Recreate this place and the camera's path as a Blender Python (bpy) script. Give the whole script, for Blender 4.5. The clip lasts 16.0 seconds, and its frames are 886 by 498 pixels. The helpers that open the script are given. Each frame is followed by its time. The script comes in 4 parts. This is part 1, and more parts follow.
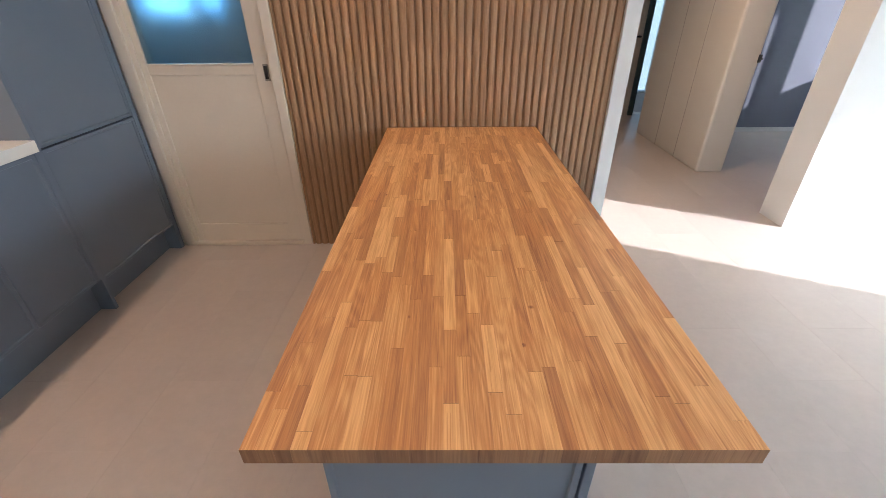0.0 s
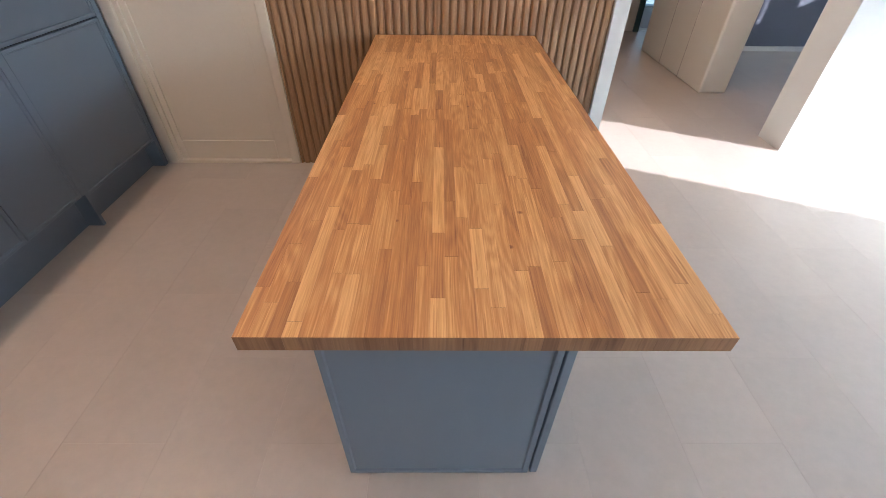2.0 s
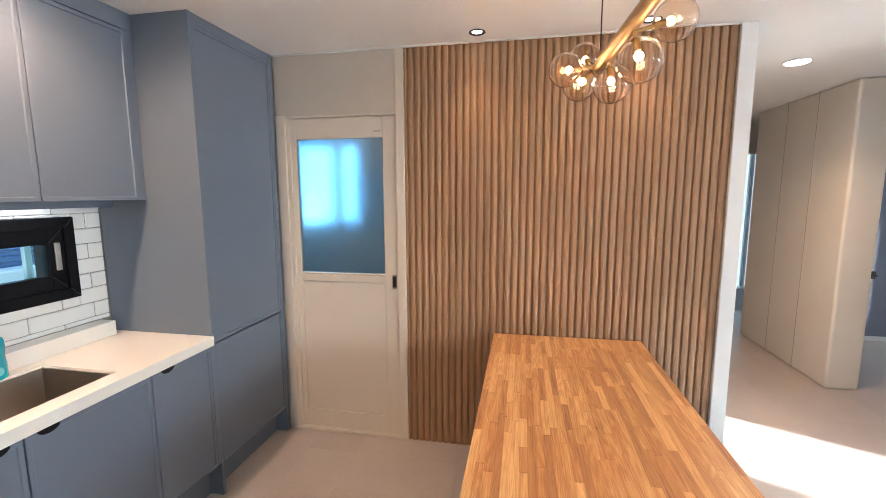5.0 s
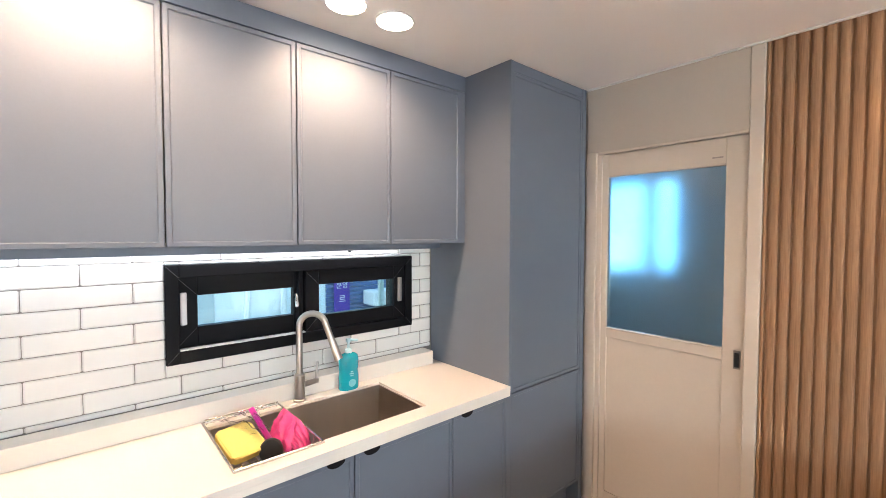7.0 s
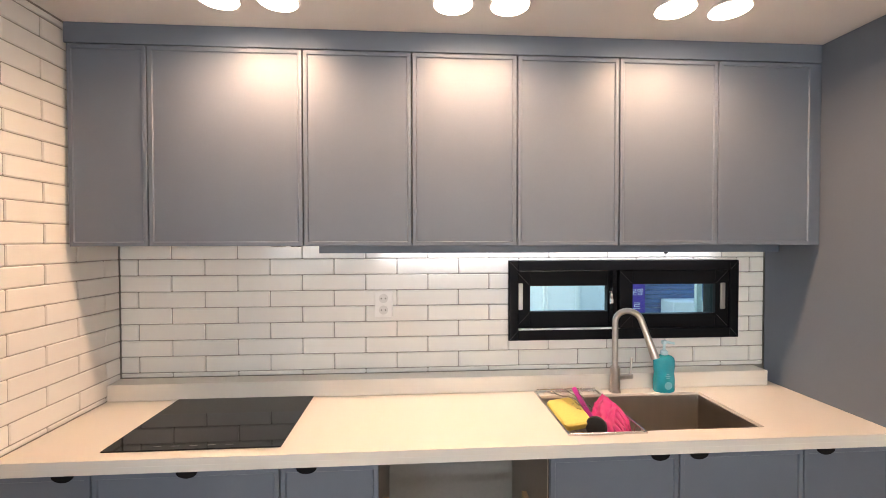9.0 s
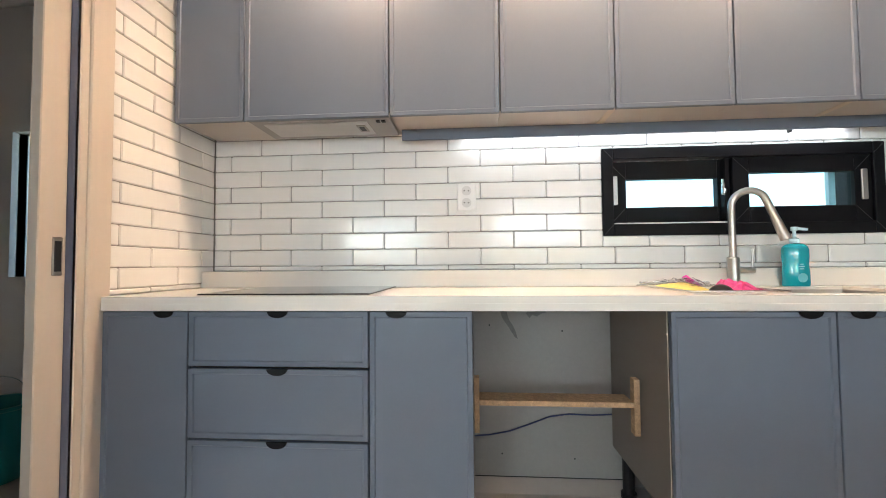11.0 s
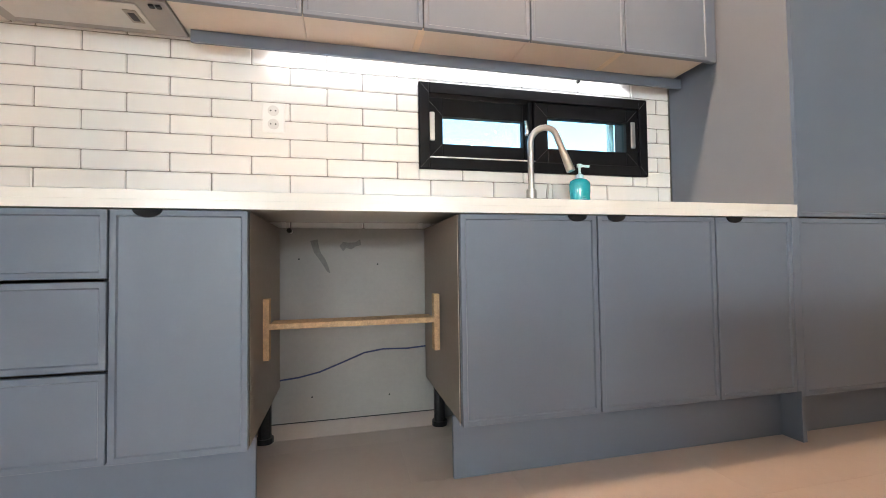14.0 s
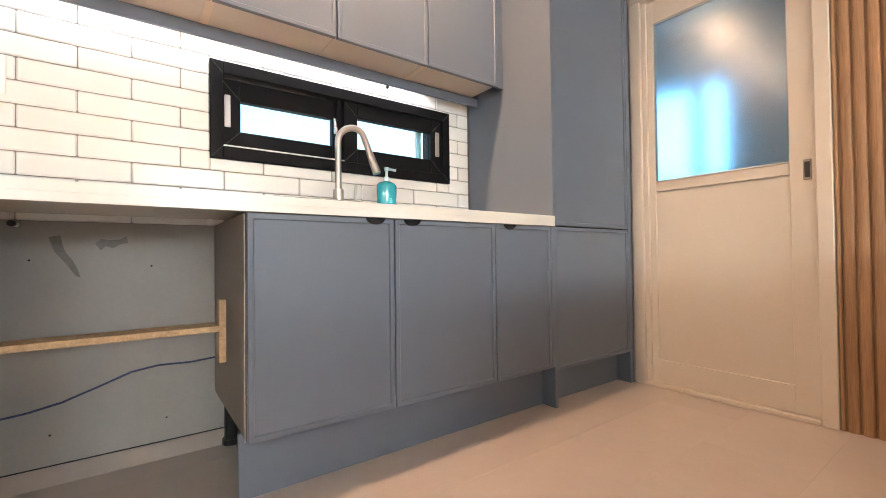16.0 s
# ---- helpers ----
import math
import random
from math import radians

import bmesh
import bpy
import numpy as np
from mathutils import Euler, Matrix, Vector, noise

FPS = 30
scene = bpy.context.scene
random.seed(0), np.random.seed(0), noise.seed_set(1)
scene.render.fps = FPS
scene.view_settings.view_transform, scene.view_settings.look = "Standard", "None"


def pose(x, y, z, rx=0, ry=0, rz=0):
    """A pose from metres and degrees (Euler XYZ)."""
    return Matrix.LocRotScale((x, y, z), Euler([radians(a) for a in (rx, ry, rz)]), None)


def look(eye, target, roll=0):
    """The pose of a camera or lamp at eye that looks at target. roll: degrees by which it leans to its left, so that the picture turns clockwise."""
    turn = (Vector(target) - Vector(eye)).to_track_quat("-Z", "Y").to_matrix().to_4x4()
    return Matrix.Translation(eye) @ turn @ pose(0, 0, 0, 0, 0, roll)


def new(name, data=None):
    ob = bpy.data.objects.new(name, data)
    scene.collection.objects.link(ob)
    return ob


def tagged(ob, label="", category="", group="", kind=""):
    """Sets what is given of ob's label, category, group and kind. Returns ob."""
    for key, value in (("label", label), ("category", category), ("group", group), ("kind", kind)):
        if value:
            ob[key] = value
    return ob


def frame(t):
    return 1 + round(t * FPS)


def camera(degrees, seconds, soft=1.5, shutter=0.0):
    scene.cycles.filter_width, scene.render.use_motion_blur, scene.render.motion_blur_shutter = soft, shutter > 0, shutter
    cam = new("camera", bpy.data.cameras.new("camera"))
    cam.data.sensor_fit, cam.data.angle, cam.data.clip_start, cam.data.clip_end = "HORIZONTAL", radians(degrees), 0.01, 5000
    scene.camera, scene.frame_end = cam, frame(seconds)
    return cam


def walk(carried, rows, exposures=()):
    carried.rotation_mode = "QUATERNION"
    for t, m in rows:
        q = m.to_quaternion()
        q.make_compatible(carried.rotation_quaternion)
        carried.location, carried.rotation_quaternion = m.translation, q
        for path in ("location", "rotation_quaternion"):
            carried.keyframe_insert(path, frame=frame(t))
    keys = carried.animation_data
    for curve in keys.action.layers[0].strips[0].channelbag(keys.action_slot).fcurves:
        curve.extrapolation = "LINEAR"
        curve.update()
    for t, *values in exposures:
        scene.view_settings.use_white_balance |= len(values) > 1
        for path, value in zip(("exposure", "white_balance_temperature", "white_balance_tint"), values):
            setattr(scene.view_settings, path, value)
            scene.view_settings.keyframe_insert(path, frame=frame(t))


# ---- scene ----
cam = camera(92.8, 16.0, soft=0.9)
PATH = [
    (0, (2.307, 1.404, 1.378), (2.291, 3.13, 0.369), -0.5),
    (0.5, (2.307, 1.405, 1.358), (2.308, 3.08, 0.266), -0.5),
    (1, (2.304, 1.4, 1.336), (2.321, 3.024, 0.168), -0.3),
    (1.5, (2.309, 1.397, 1.315), (2.331, 2.972, 0.082), -0.1),
    (2, (2.317, 1.379, 1.324), (2.333, 2.917, 0.045), 0.6),
    (2.5, (2.332, 1.328, 1.367), (2.343, 2.892, 0.12), 0.7),
    (3, (2.345, 1.289, 1.413), (2.359, 3.017, 0.407), 0.6),
    (3.2, (2.351, 1.27, 1.436), (2.365, 3.05, 0.524), 0.6),
    (5.3, (2.081, 1.339, 1.62), (1.526, 3.251, 1.432), -0.2),
    (5.5, (2.045, 1.383, 1.625), (1.35, 3.252, 1.472), -0.1),
    (6, (1.959, 1.451, 1.655), (1.004, 3.203, 1.521), 0.1),
    (6.5, (1.926, 1.541, 1.627), (0.682, 3.106, 1.547), 0.0),
    (7, (1.919, 1.567, 1.631), (0.404, 2.871, 1.561), 0.1),
    (7.5, (1.927, 1.539, 1.633), (0.203, 2.55, 1.573), 0.1),
    (8, (1.935, 1.466, 1.657), (0.074, 2.194, 1.576), 0.0),
    (8.5, (1.973, 1.394, 1.665), (0.019, 1.816, 1.586), 0.1),
    (9, (2.027, 1.354, 1.606), (0.031, 1.486, 1.568), -0.1),
    (9.5, (1.997, 1.292, 1.514), (-0.002, 1.269, 1.502), -0.1),
    (9.7, (1.972, 1.284, 1.46), (-0.027, 1.217, 1.454), -0.3),
    (11.8, (1.877, 1.221, 0.78), (-0.115, 1.066, 0.865), -0.4),
    (12, (1.853, 1.237, 0.753), (-0.14, 1.093, 0.838), -0.1),
    (12.5, (1.825, 1.313, 0.716), (-0.171, 1.21, 0.798), -0.2),
    (13, (1.816, 1.384, 0.696), (-0.182, 1.427, 0.776), -0.6),
    (13.5, (1.818, 1.436, 0.702), (-0.165, 1.686, 0.769), -0.7),
    (14, (1.829, 1.477, 0.704), (-0.116, 1.938, 0.767), -0.8),
    (14.5, (1.847, 1.509, 0.712), (-0.035, 2.186, 0.764), -0.9),
    (15, (1.849, 1.535, 0.722), (0.061, 2.43, 0.764), -0.8),
    (15.5, (1.861, 1.557, 0.721), (0.164, 2.615, 0.761), -0.8),
    (16, (1.863, 1.57, 0.723), (0.249, 2.751, 0.756), -0.7),
]
walk(cam, [(t, look(eye, target, roll)) for t, eye, target, roll in PATH],
     exposures=[(0.0, 1.36, 5950, 12), (3.2, 1.36, 5700, 10), (5.3, 1.84, 6150, 13), (6.5, 1.90, 6150, 13), (7.2, 1.80, 6500, 15), (8.0, 1.46, 6950, 18), (8.6, 1.42, 6950, 18),
                (9.7, 1.43, 6800, 16), (11.8, 1.76, 6250, 9), (13.0, 1.92, 6500, 13), (14.5, 2.02, 6750, 14), (16.0, 2.05, 7100, 17)])

# ---- world, sun and exposure ----
SUN_TAN = 0.46 * 0.905
SUN_EL = math.atan(SUN_TAN)
SUN_TO = Vector((-0.905 * math.cos(SUN_EL), 0.425 * math.cos(SUN_EL), -math.sin(SUN_EL)))
world = bpy.data.worlds.new("world")
scene.world = world
world.use_nodes = True
sky = world.node_tree.nodes.new("ShaderNodeTexSky")
sky.sky_type, sky.sun_disc = "NISHITA", False
sky.sun_elevation, sky.sun_rotation = SUN_EL, math.atan2(0.905, -0.425)
background = world.node_tree.nodes["Background"]
background.inputs["Strength"].default_value = 0.15
world.node_tree.links.new(sky.outputs[0], background.inputs[0])


def lamp(name, kind, where, energy, colour, **more):
    data = bpy.data.lights.new(name, kind)
    data.energy, data.color = energy, colour
    ob = new(name, data)
    ob.matrix_world = where
    return ob


sun = lamp("sun", "SUN", look((20, -8, 9), Vector((20, -8, 9)) + SUN_TO), 5.0, (1.0, 0.94, 0.87))
sun.data.angle = radians(0.5)

WARM = (1.0, 0.64, 0.385)
COUNTER_SPOTS = [(0.495, 0.672), (0.495, 0.876), (0.512, 1.492), (0.518, 1.696), (0.532, 2.304), (0.540, 2.506)]
WALL_SPOTS = [(1.88, 3.66), (2.73, 3.66)]
CEIL, F = 2.456, 0.021   # ceiling and floor heights
window_light = lamp("window_skylight", "AREA", look((7.75, 2.62, 1.85), (0, 2.62, 1.0)), 19.5, (0.68, 0.84, 1.0))
window_light.data.shape, window_light.data.size, window_light.data.size_y = "RECTANGLE", 1.85, 0.68
# added fill lamp from the unseen south side, for island end and floor
south_fill = lamp("south_fill_light", "AREA", look((4.5, -2.38, 1.5), (2.0, 2.0, 0.4)), 2.5, (0.70, 0.84, 1.0))
south_fill.data.shape, south_fill.data.size, south_fill.data.size_y = "RECTANGLE", 2.6, 1.1
# added fill lamp from an unseen corner, grading light along the base cabinets
corner_fill = lamp("corner_fill_light", "AREA", look((7.75, -1.0, 1.6), (0.6, 1.0, 0.6)), 18.5, (0.66, 0.83, 1.0))
corner_fill.data.shape, corner_fill.data.size, corner_fill.data.size_y = "RECTANGLE", 2.0, 0.66
bedroom_light = lamp("bedroom_skylight", "AREA", look((7.75, 5.9, 1.72), (5.7, 5.4, 0.0)), 4.5, (0.66, 0.82, 1.0))
bedroom_light.data.size = 0.8
utility_light = lamp("utility_skylight", "AREA", look((0.27, 5.29, 1.7), (0.27, 3.9, 1.5)), 3.4, (0.55, 0.80, 1.0))
utility_light.data.size = 0.7
for sx, sy in COUNTER_SPOTS:
    s = lamp("spot_lamp", "SPOT", look((sx, sy, CEIL - 0.012), (sx, sy, 0)), 14.8, WARM)
    s.data.spot_size, s.data.spot_blend, s.data.shadow_soft_size = radians(166), 0.86, 0.05
for sx, sy in WALL_SPOTS:
    s = lamp("spot_lamp", "SPOT", look((sx, sy, CEIL - 0.010), (sx, sy + 0.04, 0)), 3.2, WARM)
    s.data.spot_size, s.data.spot_blend, s.data.shadow_soft_size = radians(80), 1.0, 0.02
hall = lamp("spot_lamp", "SPOT", look((3.87, 4.57, CEIL - 0.014), (3.87, 4.57, 0)), 40, WARM)
hall.data.spot_size, hall.data.spot_blend, hall.data.shadow_soft_size = radians(140), 0.9, 0.05


# ---- materials ----
def nodes(name):
    m = bpy.data.materials.new(name)
    m.use_nodes = True
    nt = m.node_tree
    return m, nt, nt.nodes["Principled BSDF"]


def node(nt, kind, **sets):
    n = nt.nodes.new(kind)
    for k, v in sets.items():
        n.inputs[k].default_value = v
    return n


def coords(nt, scale=(1, 1, 1), shift=True):
    """Object coordinates, moved by the object's own random number."""
    tc = nt.nodes.new("ShaderNodeTexCoord")
    mp = nt.nodes.new("ShaderNodeMapping")
    mp.inputs["Scale"].default_value = scale
    nt.links.new(tc.outputs["Object"], mp.inputs["Vector"])
    if shift:
        info = nt.nodes.new("ShaderNodeObjectInfo")
        mul = nt.nodes.new("ShaderNodeMath")
        mul.operation = "MULTIPLY"
        mul.inputs[1].default_value = 37.0
        nt.links.new(info.outputs["Random"], mul.inputs[0])
        nt.links.new(mul.outputs[0], mp.inputs["Location"])
    return mp.outputs["Vector"]


def surface(name, colour, rough=0.5, metal=0.0, vary=0.06, big=1.5, small=40.0, bump=0.02, stretch=(1, 1, 1), tint=0.0,
            rough_vary=0.08, coat=0.0, spec=0.5):
    """A plain surface with stains at a large scale, grain at a small one and a fine relief."""
    m, nt, p = nodes(name)
    v = coords(nt, stretch)
    n1 = node(nt, "ShaderNodeTexNoise", Scale=big, Detail=4.0, Roughness=0.6)
    n2 = node(nt, "ShaderNodeTexNoise", Scale=small, Detail=5.0, Roughness=0.65)
    for n in (n1, n2):
        nt.links.new(v, n.inputs["Vector"])
    mean = nt.nodes.new("ShaderNodeMath")
    mean.operation = "ADD"
    nt.links.new(n1.outputs["Fac"], mean.inputs[0])
    nt.links.new(n2.outputs["Fac"], mean.inputs[1])
    value = nt.nodes.new("ShaderNodeMapRange")
    value.inputs["From Min"].default_value, value.inputs["From Max"].default_value = 0.6, 1.4
    value.inputs["To Min"].default_value, value.inputs["To Max"].default_value = 1 - vary, 1 + vary
    nt.links.new(mean.outputs[0], value.inputs["Value"])
    last = value.outputs[0]
    if tint:
        info = nt.nodes.new("ShaderNodeObjectInfo")
        r = nt.nodes.new("ShaderNodeMapRange")
        r.inputs["To Min"].default_value, r.inputs["To Max"].default_value = 1 - tint, 1 + tint
        nt.links.new(info.outputs["Random"], r.inputs["Value"])
        mul = nt.nodes.new("ShaderNodeMath")
        mul.operation = "MULTIPLY"
        nt.links.new(last, mul.inputs[0])
        nt.links.new(r.outputs[0], mul.inputs[1])
        last = mul.outputs[0]
    hsv = nt.nodes.new("ShaderNodeHueSaturation")
    hsv.inputs["Color"].default_value = (*colour, 1)
    nt.links.new(last, hsv.inputs["Value"])
    nt.links.new(hsv.outputs[0], p.inputs["Base Color"])
    rr = nt.nodes.new("ShaderNodeMapRange")
    rr.inputs["To Min"].default_value, rr.inputs["To Max"].default_value = max(0.02, rough - rough_vary), min(1, rough + rough_vary)
    nt.links.new(n2.outputs["Fac"], rr.inputs["Value"])
    nt.links.new(rr.outputs[0], p.inputs["Roughness"])
    p.inputs["Metallic"].default_value, p.inputs["Coat Weight"].default_value = metal, coat
    p.inputs["Specular IOR Level"].default_value = spec
    if bump:
        b = node(nt, "ShaderNodeBump", Strength=1.0, Distance=bump * 0.01)
        nt.links.new(mean.outputs[0], b.inputs["Height"])
        nt.links.new(b.outputs[0], p.inputs["Normal"])
    return m


def wood(name, dark, light, along, tint=0.25, rough=0.42, fine=1.0, coat=0.0, figure=0.35, knots=0.0, swirl=1.0, grain=0.72, middle=None):
    """Wood with fibres along one axis, arched figure, pores, dark streaks and small knots, and a tone of its own for each piece."""
    m, nt, p = nodes(name)

    def calc(op, a, b, c=None):
        n = nt.nodes.new("ShaderNodeMath")
        n.operation = op
        for k, v in enumerate((a, b, c)):
            if isinstance(v, (int, float)):
                n.inputs[k].default_value = v
            elif v is not None:
                nt.links.new(v, n.inputs[k])
        return n.outputs[0]

    def fibre(across, length, detail, twist=0.0):
        sc = [across] * 3
        sc["xyz".index(along)] = length
        n = node(nt, "ShaderNodeTexNoise", Scale=1.0, Detail=detail, Roughness=0.6, Distortion=twist)
        nt.links.new(coords(nt, sc), n.inputs["Vector"])
        return n.outputs["Fac"]

    base = fibre(26.0 * fine, 1.3, 3.0, 0.8)
    arch = fibre(9.0 * fine, 1.4, 1.0, 0.3)
    bands = calc("SINE", calc("MULTIPLY", arch, 95.0), 0.0)
    pores = fibre(300.0, 9.0, 3.0)
    streak = calc("GREATER_THAN", fibre(130.0, 3.6, 2.0), 0.66)
    info = nt.nodes.new("ShaderNodeObjectInfo")
    own = nt.nodes.new("ShaderNodeMapRange")
    own.inputs["To Min"].default_value, own.inputs["To Max"].default_value = -tint, tint
    nt.links.new(info.outputs["Random"], own.inputs["Value"])
    second = calc("FRACT", calc("MULTIPLY", info.outputs["Random"], 7.31), 0.0)
    figured = calc("MULTIPLY", calc("GREATER_THAN", second, 0.4), figure * 0.24)
    value = calc("MULTIPLY_ADD", pores, grain, calc("MULTIPLY_ADD", base, swirl, 0.75 - 0.5 * grain - 0.5 * swirl))
    value = calc("MULTIPLY_ADD", bands, figured, value)
    value = calc("MULTIPLY_ADD", streak, -0.2 * grain, value)
    if knots:
        vo = nt.nodes.new("ShaderNodeTexVoronoi")
        vo.inputs["Scale"].default_value = 9.0
        nt.links.new(coords(nt, (1, 1, 1)), vo.inputs["Vector"])
        spot = nt.nodes.new("ShaderNodeMapRange")
        spot.inputs["From Min"].default_value, spot.inputs["From Max"].default_value = 0.02, 0.075
        spot.inputs["To Min"].default_value, spot.inputs["To Max"].default_value = -knots, 0.0
        nt.links.new(vo.outputs["Distance"], spot.inputs["Value"])
        third = calc("FRACT", calc("MULTIPLY", info.outputs["Random"], 13.7), 0.0)
        value = calc("MULTIPLY_ADD", spot.outputs[0], calc("GREATER_THAN", third, 0.72), value)
    whole = calc("ADD", value, own.outputs[0])
    ramp = nt.nodes.new("ShaderNodeValToRGB")
    ramp.color_ramp.elements[0].position, ramp.color_ramp.elements[0].color = 0.32, (*dark, 1)
    ramp.color_ramp.elements[1].position, ramp.color_ramp.elements[1].color = 1.05, (*light, 1)
    if middle:
        extra = ramp.color_ramp.elements.new(0.70)
        extra.color = (*middle, 1)
    nt.links.new(whole, ramp.inputs[0])
    nt.links.new(ramp.outputs[0], p.inputs["Base Color"])
    rr = nt.nodes.new("ShaderNodeMapRange")
    rr.inputs["To Min"].default_value, rr.inputs["To Max"].default_value = rough + 0.1, rough - 0.08
    nt.links.new(pores, rr.inputs["Value"])
    nt.links.new(rr.outputs[0], p.inputs["Roughness"])
    p.inputs["Coat Weight"].default_value = coat
    b = node(nt, "ShaderNodeBump", Strength=0.5, Distance=0.0004)
    nt.links.new(value, b.inputs["Height"])
    nt.links.new(b.outputs[0], p.inputs["Normal"])
    return m


def glowing(name, colour, strength):
    m, nt, p = nodes(name)
    p.inputs["Base Color"].default_value = (*colour, 1)
    p.inputs["Emission Color"].default_value = (*colour, 1)
    p.inputs["Emission Strength"].default_value = strength
    return m


def glassy(name, colour, rough=0.0, ior=1.45):
    m, nt, p = nodes(name)
    p.inputs["Base Color"].default_value = (*colour, 1)
    p.inputs["Transmission Weight"].default_value = 1.0
    p.inputs["Roughness"].default_value, p.inputs["IOR"].default_value = rough, ior
    return m


BLUE = surface("blue_grey_matte_paint", (0.136, 0.163, 0.205), 0.42, vary=0.03, small=120, bump=0.01, spec=0.4)
BLUE_DARK = surface("taupe_laminate", (0.20, 0.168, 0.142), 0.5, vary=0.04)
UNDER = surface("pale_taupe_laminate", (0.50, 0.455, 0.41), 0.5, vary=0.04)
SINK_STEEL = surface("sink_steel", (0.52, 0.48, 0.435), 0.3, 1.0, vary=0.05, big=2, small=6, stretch=(4, 4, 0.5), bump=0.0, rough_vary=0.05)
CREAM = surface("cream_paint", (0.58, 0.515, 0.435), 0.45, vary=0.03, small=60)
WHITE_WALL = surface("white_wallpaper", (0.68, 0.675, 0.66), 0.8, vary=0.03, small=180, bump=0.05)
BEIGE_WALL = surface("beige_wall_panel", (0.70, 0.65, 0.58), 0.6, vary=0.03, small=90, bump=0.03)
CEILING = surface("ceiling_paper", (0.80, 0.79, 0.77), 0.85, vary=0.02, small=160, bump=0.05)
GREY_WALL = surface("slate_blue_wallpaper", (0.14, 0.15, 0.20), 0.8, vary=0.05, small=150, bump=0.05)
HEADER = surface("taupe_door_header", (0.50, 0.45, 0.385), 0.6, vary=0.03, small=90, bump=0.03)
TILE = surface("white_glazed_tile", (0.80, 0.79, 0.76), 0.12, vary=0.02, small=20, bump=0.05, tint=0.03, rough_vary=0.04)
GROUT = surface("grey_grout", (0.27, 0.255, 0.23), 0.9, vary=0.1, small=200, bump=0.08)
STONE = surface("cream_engineered_stone", (0.80, 0.76, 0.69), 0.22, vary=0.025, small=300, bump=0.004)
FLOOR = surface("pale_stone_vinyl", (0.45, 0.392, 0.355), 0.36, vary=0.07, big=2.2, small=26, bump=0.02, tint=0.025)
FLOOR_GAP = surface("floor_joint", (0.40, 0.345, 0.31), 0.8)
OAK = wood("oiled_oak", (0.27, 0.10, 0.043), (0.82, 0.49, 0.215), "y", tint=0.185, rough=0.36, fine=1.5, figure=0.24, knots=0.6, swirl=0.45, grain=0.68, middle=(0.565, 0.262, 0.096))
# end grain, with the front edge's shade also put into the colour
OAK_END_SHADED = wood("oak_end_grain_shaded", (0.12, 0.048, 0.02), (0.30, 0.15, 0.068), "z", tint=0.2, rough=0.5, swirl=0.5)
SLAT = wood("oak_veneer_slat", (0.185, 0.096, 0.046), (0.375, 0.222, 0.118), "z", tint=0.06, rough=0.65, swirl=0.5, figure=0.1)
GROOVE = wood("oak_veneer_groove", (0.19, 0.10, 0.048), (0.335, 0.20, 0.108), "z", tint=0.05, rough=0.6)
BLACK_FRAME = surface("black_window_frame", (0.006, 0.006, 0.007), 0.5, vary=0.15, small=200, spec=0.12)
BLACK = surface("black_plastic", (0.008, 0.008, 0.008), 0.45, vary=0.2, small=150)
STEEL = surface("brushed_steel", (0.50, 0.475, 0.44), 0.36, 1.0, vary=0.03, big=3, small=30, bump=0.0, rough_vary=0.03)
CHROME = surface("chrome", (0.88, 0.87, 0.85), 0.2, 1.0, vary=0.03)
DARK_STEEL = surface("dark_nickel", (0.32, 0.29, 0.26), 0.35, 1.0, vary=0.1)
BRASS = surface("brushed_brass", (0.36, 0.225, 0.095), 0.34, 1.0, vary=0.08, stretch=(1, 1, 1))
COOK_GLASS = surface("black_ceramic_glass", (0.006, 0.006, 0.007), 0.04, vary=0.1, rough_vary=0.02, bump=0)
WHITE_PLASTIC = surface("white_plastic", (0.82, 0.81, 0.79), 0.35, vary=0.02)
CHIP = surface("chipboard_edge", (0.46, 0.30, 0.17), 0.8, vary=0.45, big=60, small=260, bump=0.15)
BOARD = surface("bare_grey_wallboard", (0.32, 0.305, 0.285), 0.75, vary=0.07, big=2.5, small=60, bump=0.03)
YELLOW = surface("yellow_cloth", (0.80, 0.64, 0.17), 0.8, vary=0.12, small=90, bump=0.1)
PINK = surface("pink_rubber", (0.56, 0.035, 0.19), 0.45, vary=0.1, small=60, bump=0.05)
TEAL = surface("teal_soap", (0.006, 0.34, 0.42), 0.12, vary=0.05, bump=0, coat=0.6)
CLEAR = surface("pale_pump_plastic", (0.60, 0.82, 0.86), 0.25, vary=0.03, bump=0)
GLASS = glassy("window_glass", (0.80, 0.95, 0.96))
FROST = glassy("frosted_door_glass", (0.46, 0.68, 0.82), 0.22)
FROST.node_tree.nodes["Principled BSDF"].inputs["Coat Weight"].default_value = 0.35
FROST.node_tree.nodes["Principled BSDF"].inputs["Coat Roughness"].default_value = 0.3
TINTED = glassy("blue_tinted_glass", (0.24, 0.45, 0.60))
CYAN_GLASS = glassy("cyan_tinted_glass", (0.58, 0.93, 1.0))
AMBER = glassy("smoky_amber_glass", (0.97, 0.88, 0.79), 0.0, 1.4)
LED = glowing("led_strip", (0.88, 0.93, 1.0), 3.4)
SPOT_GLOW = glowing("downlight_lens", (1.0, 0.86, 0.70), 9.0)
BULB = glowing("bulb_glow", (1.0, 0.66, 0.34), 40.0)


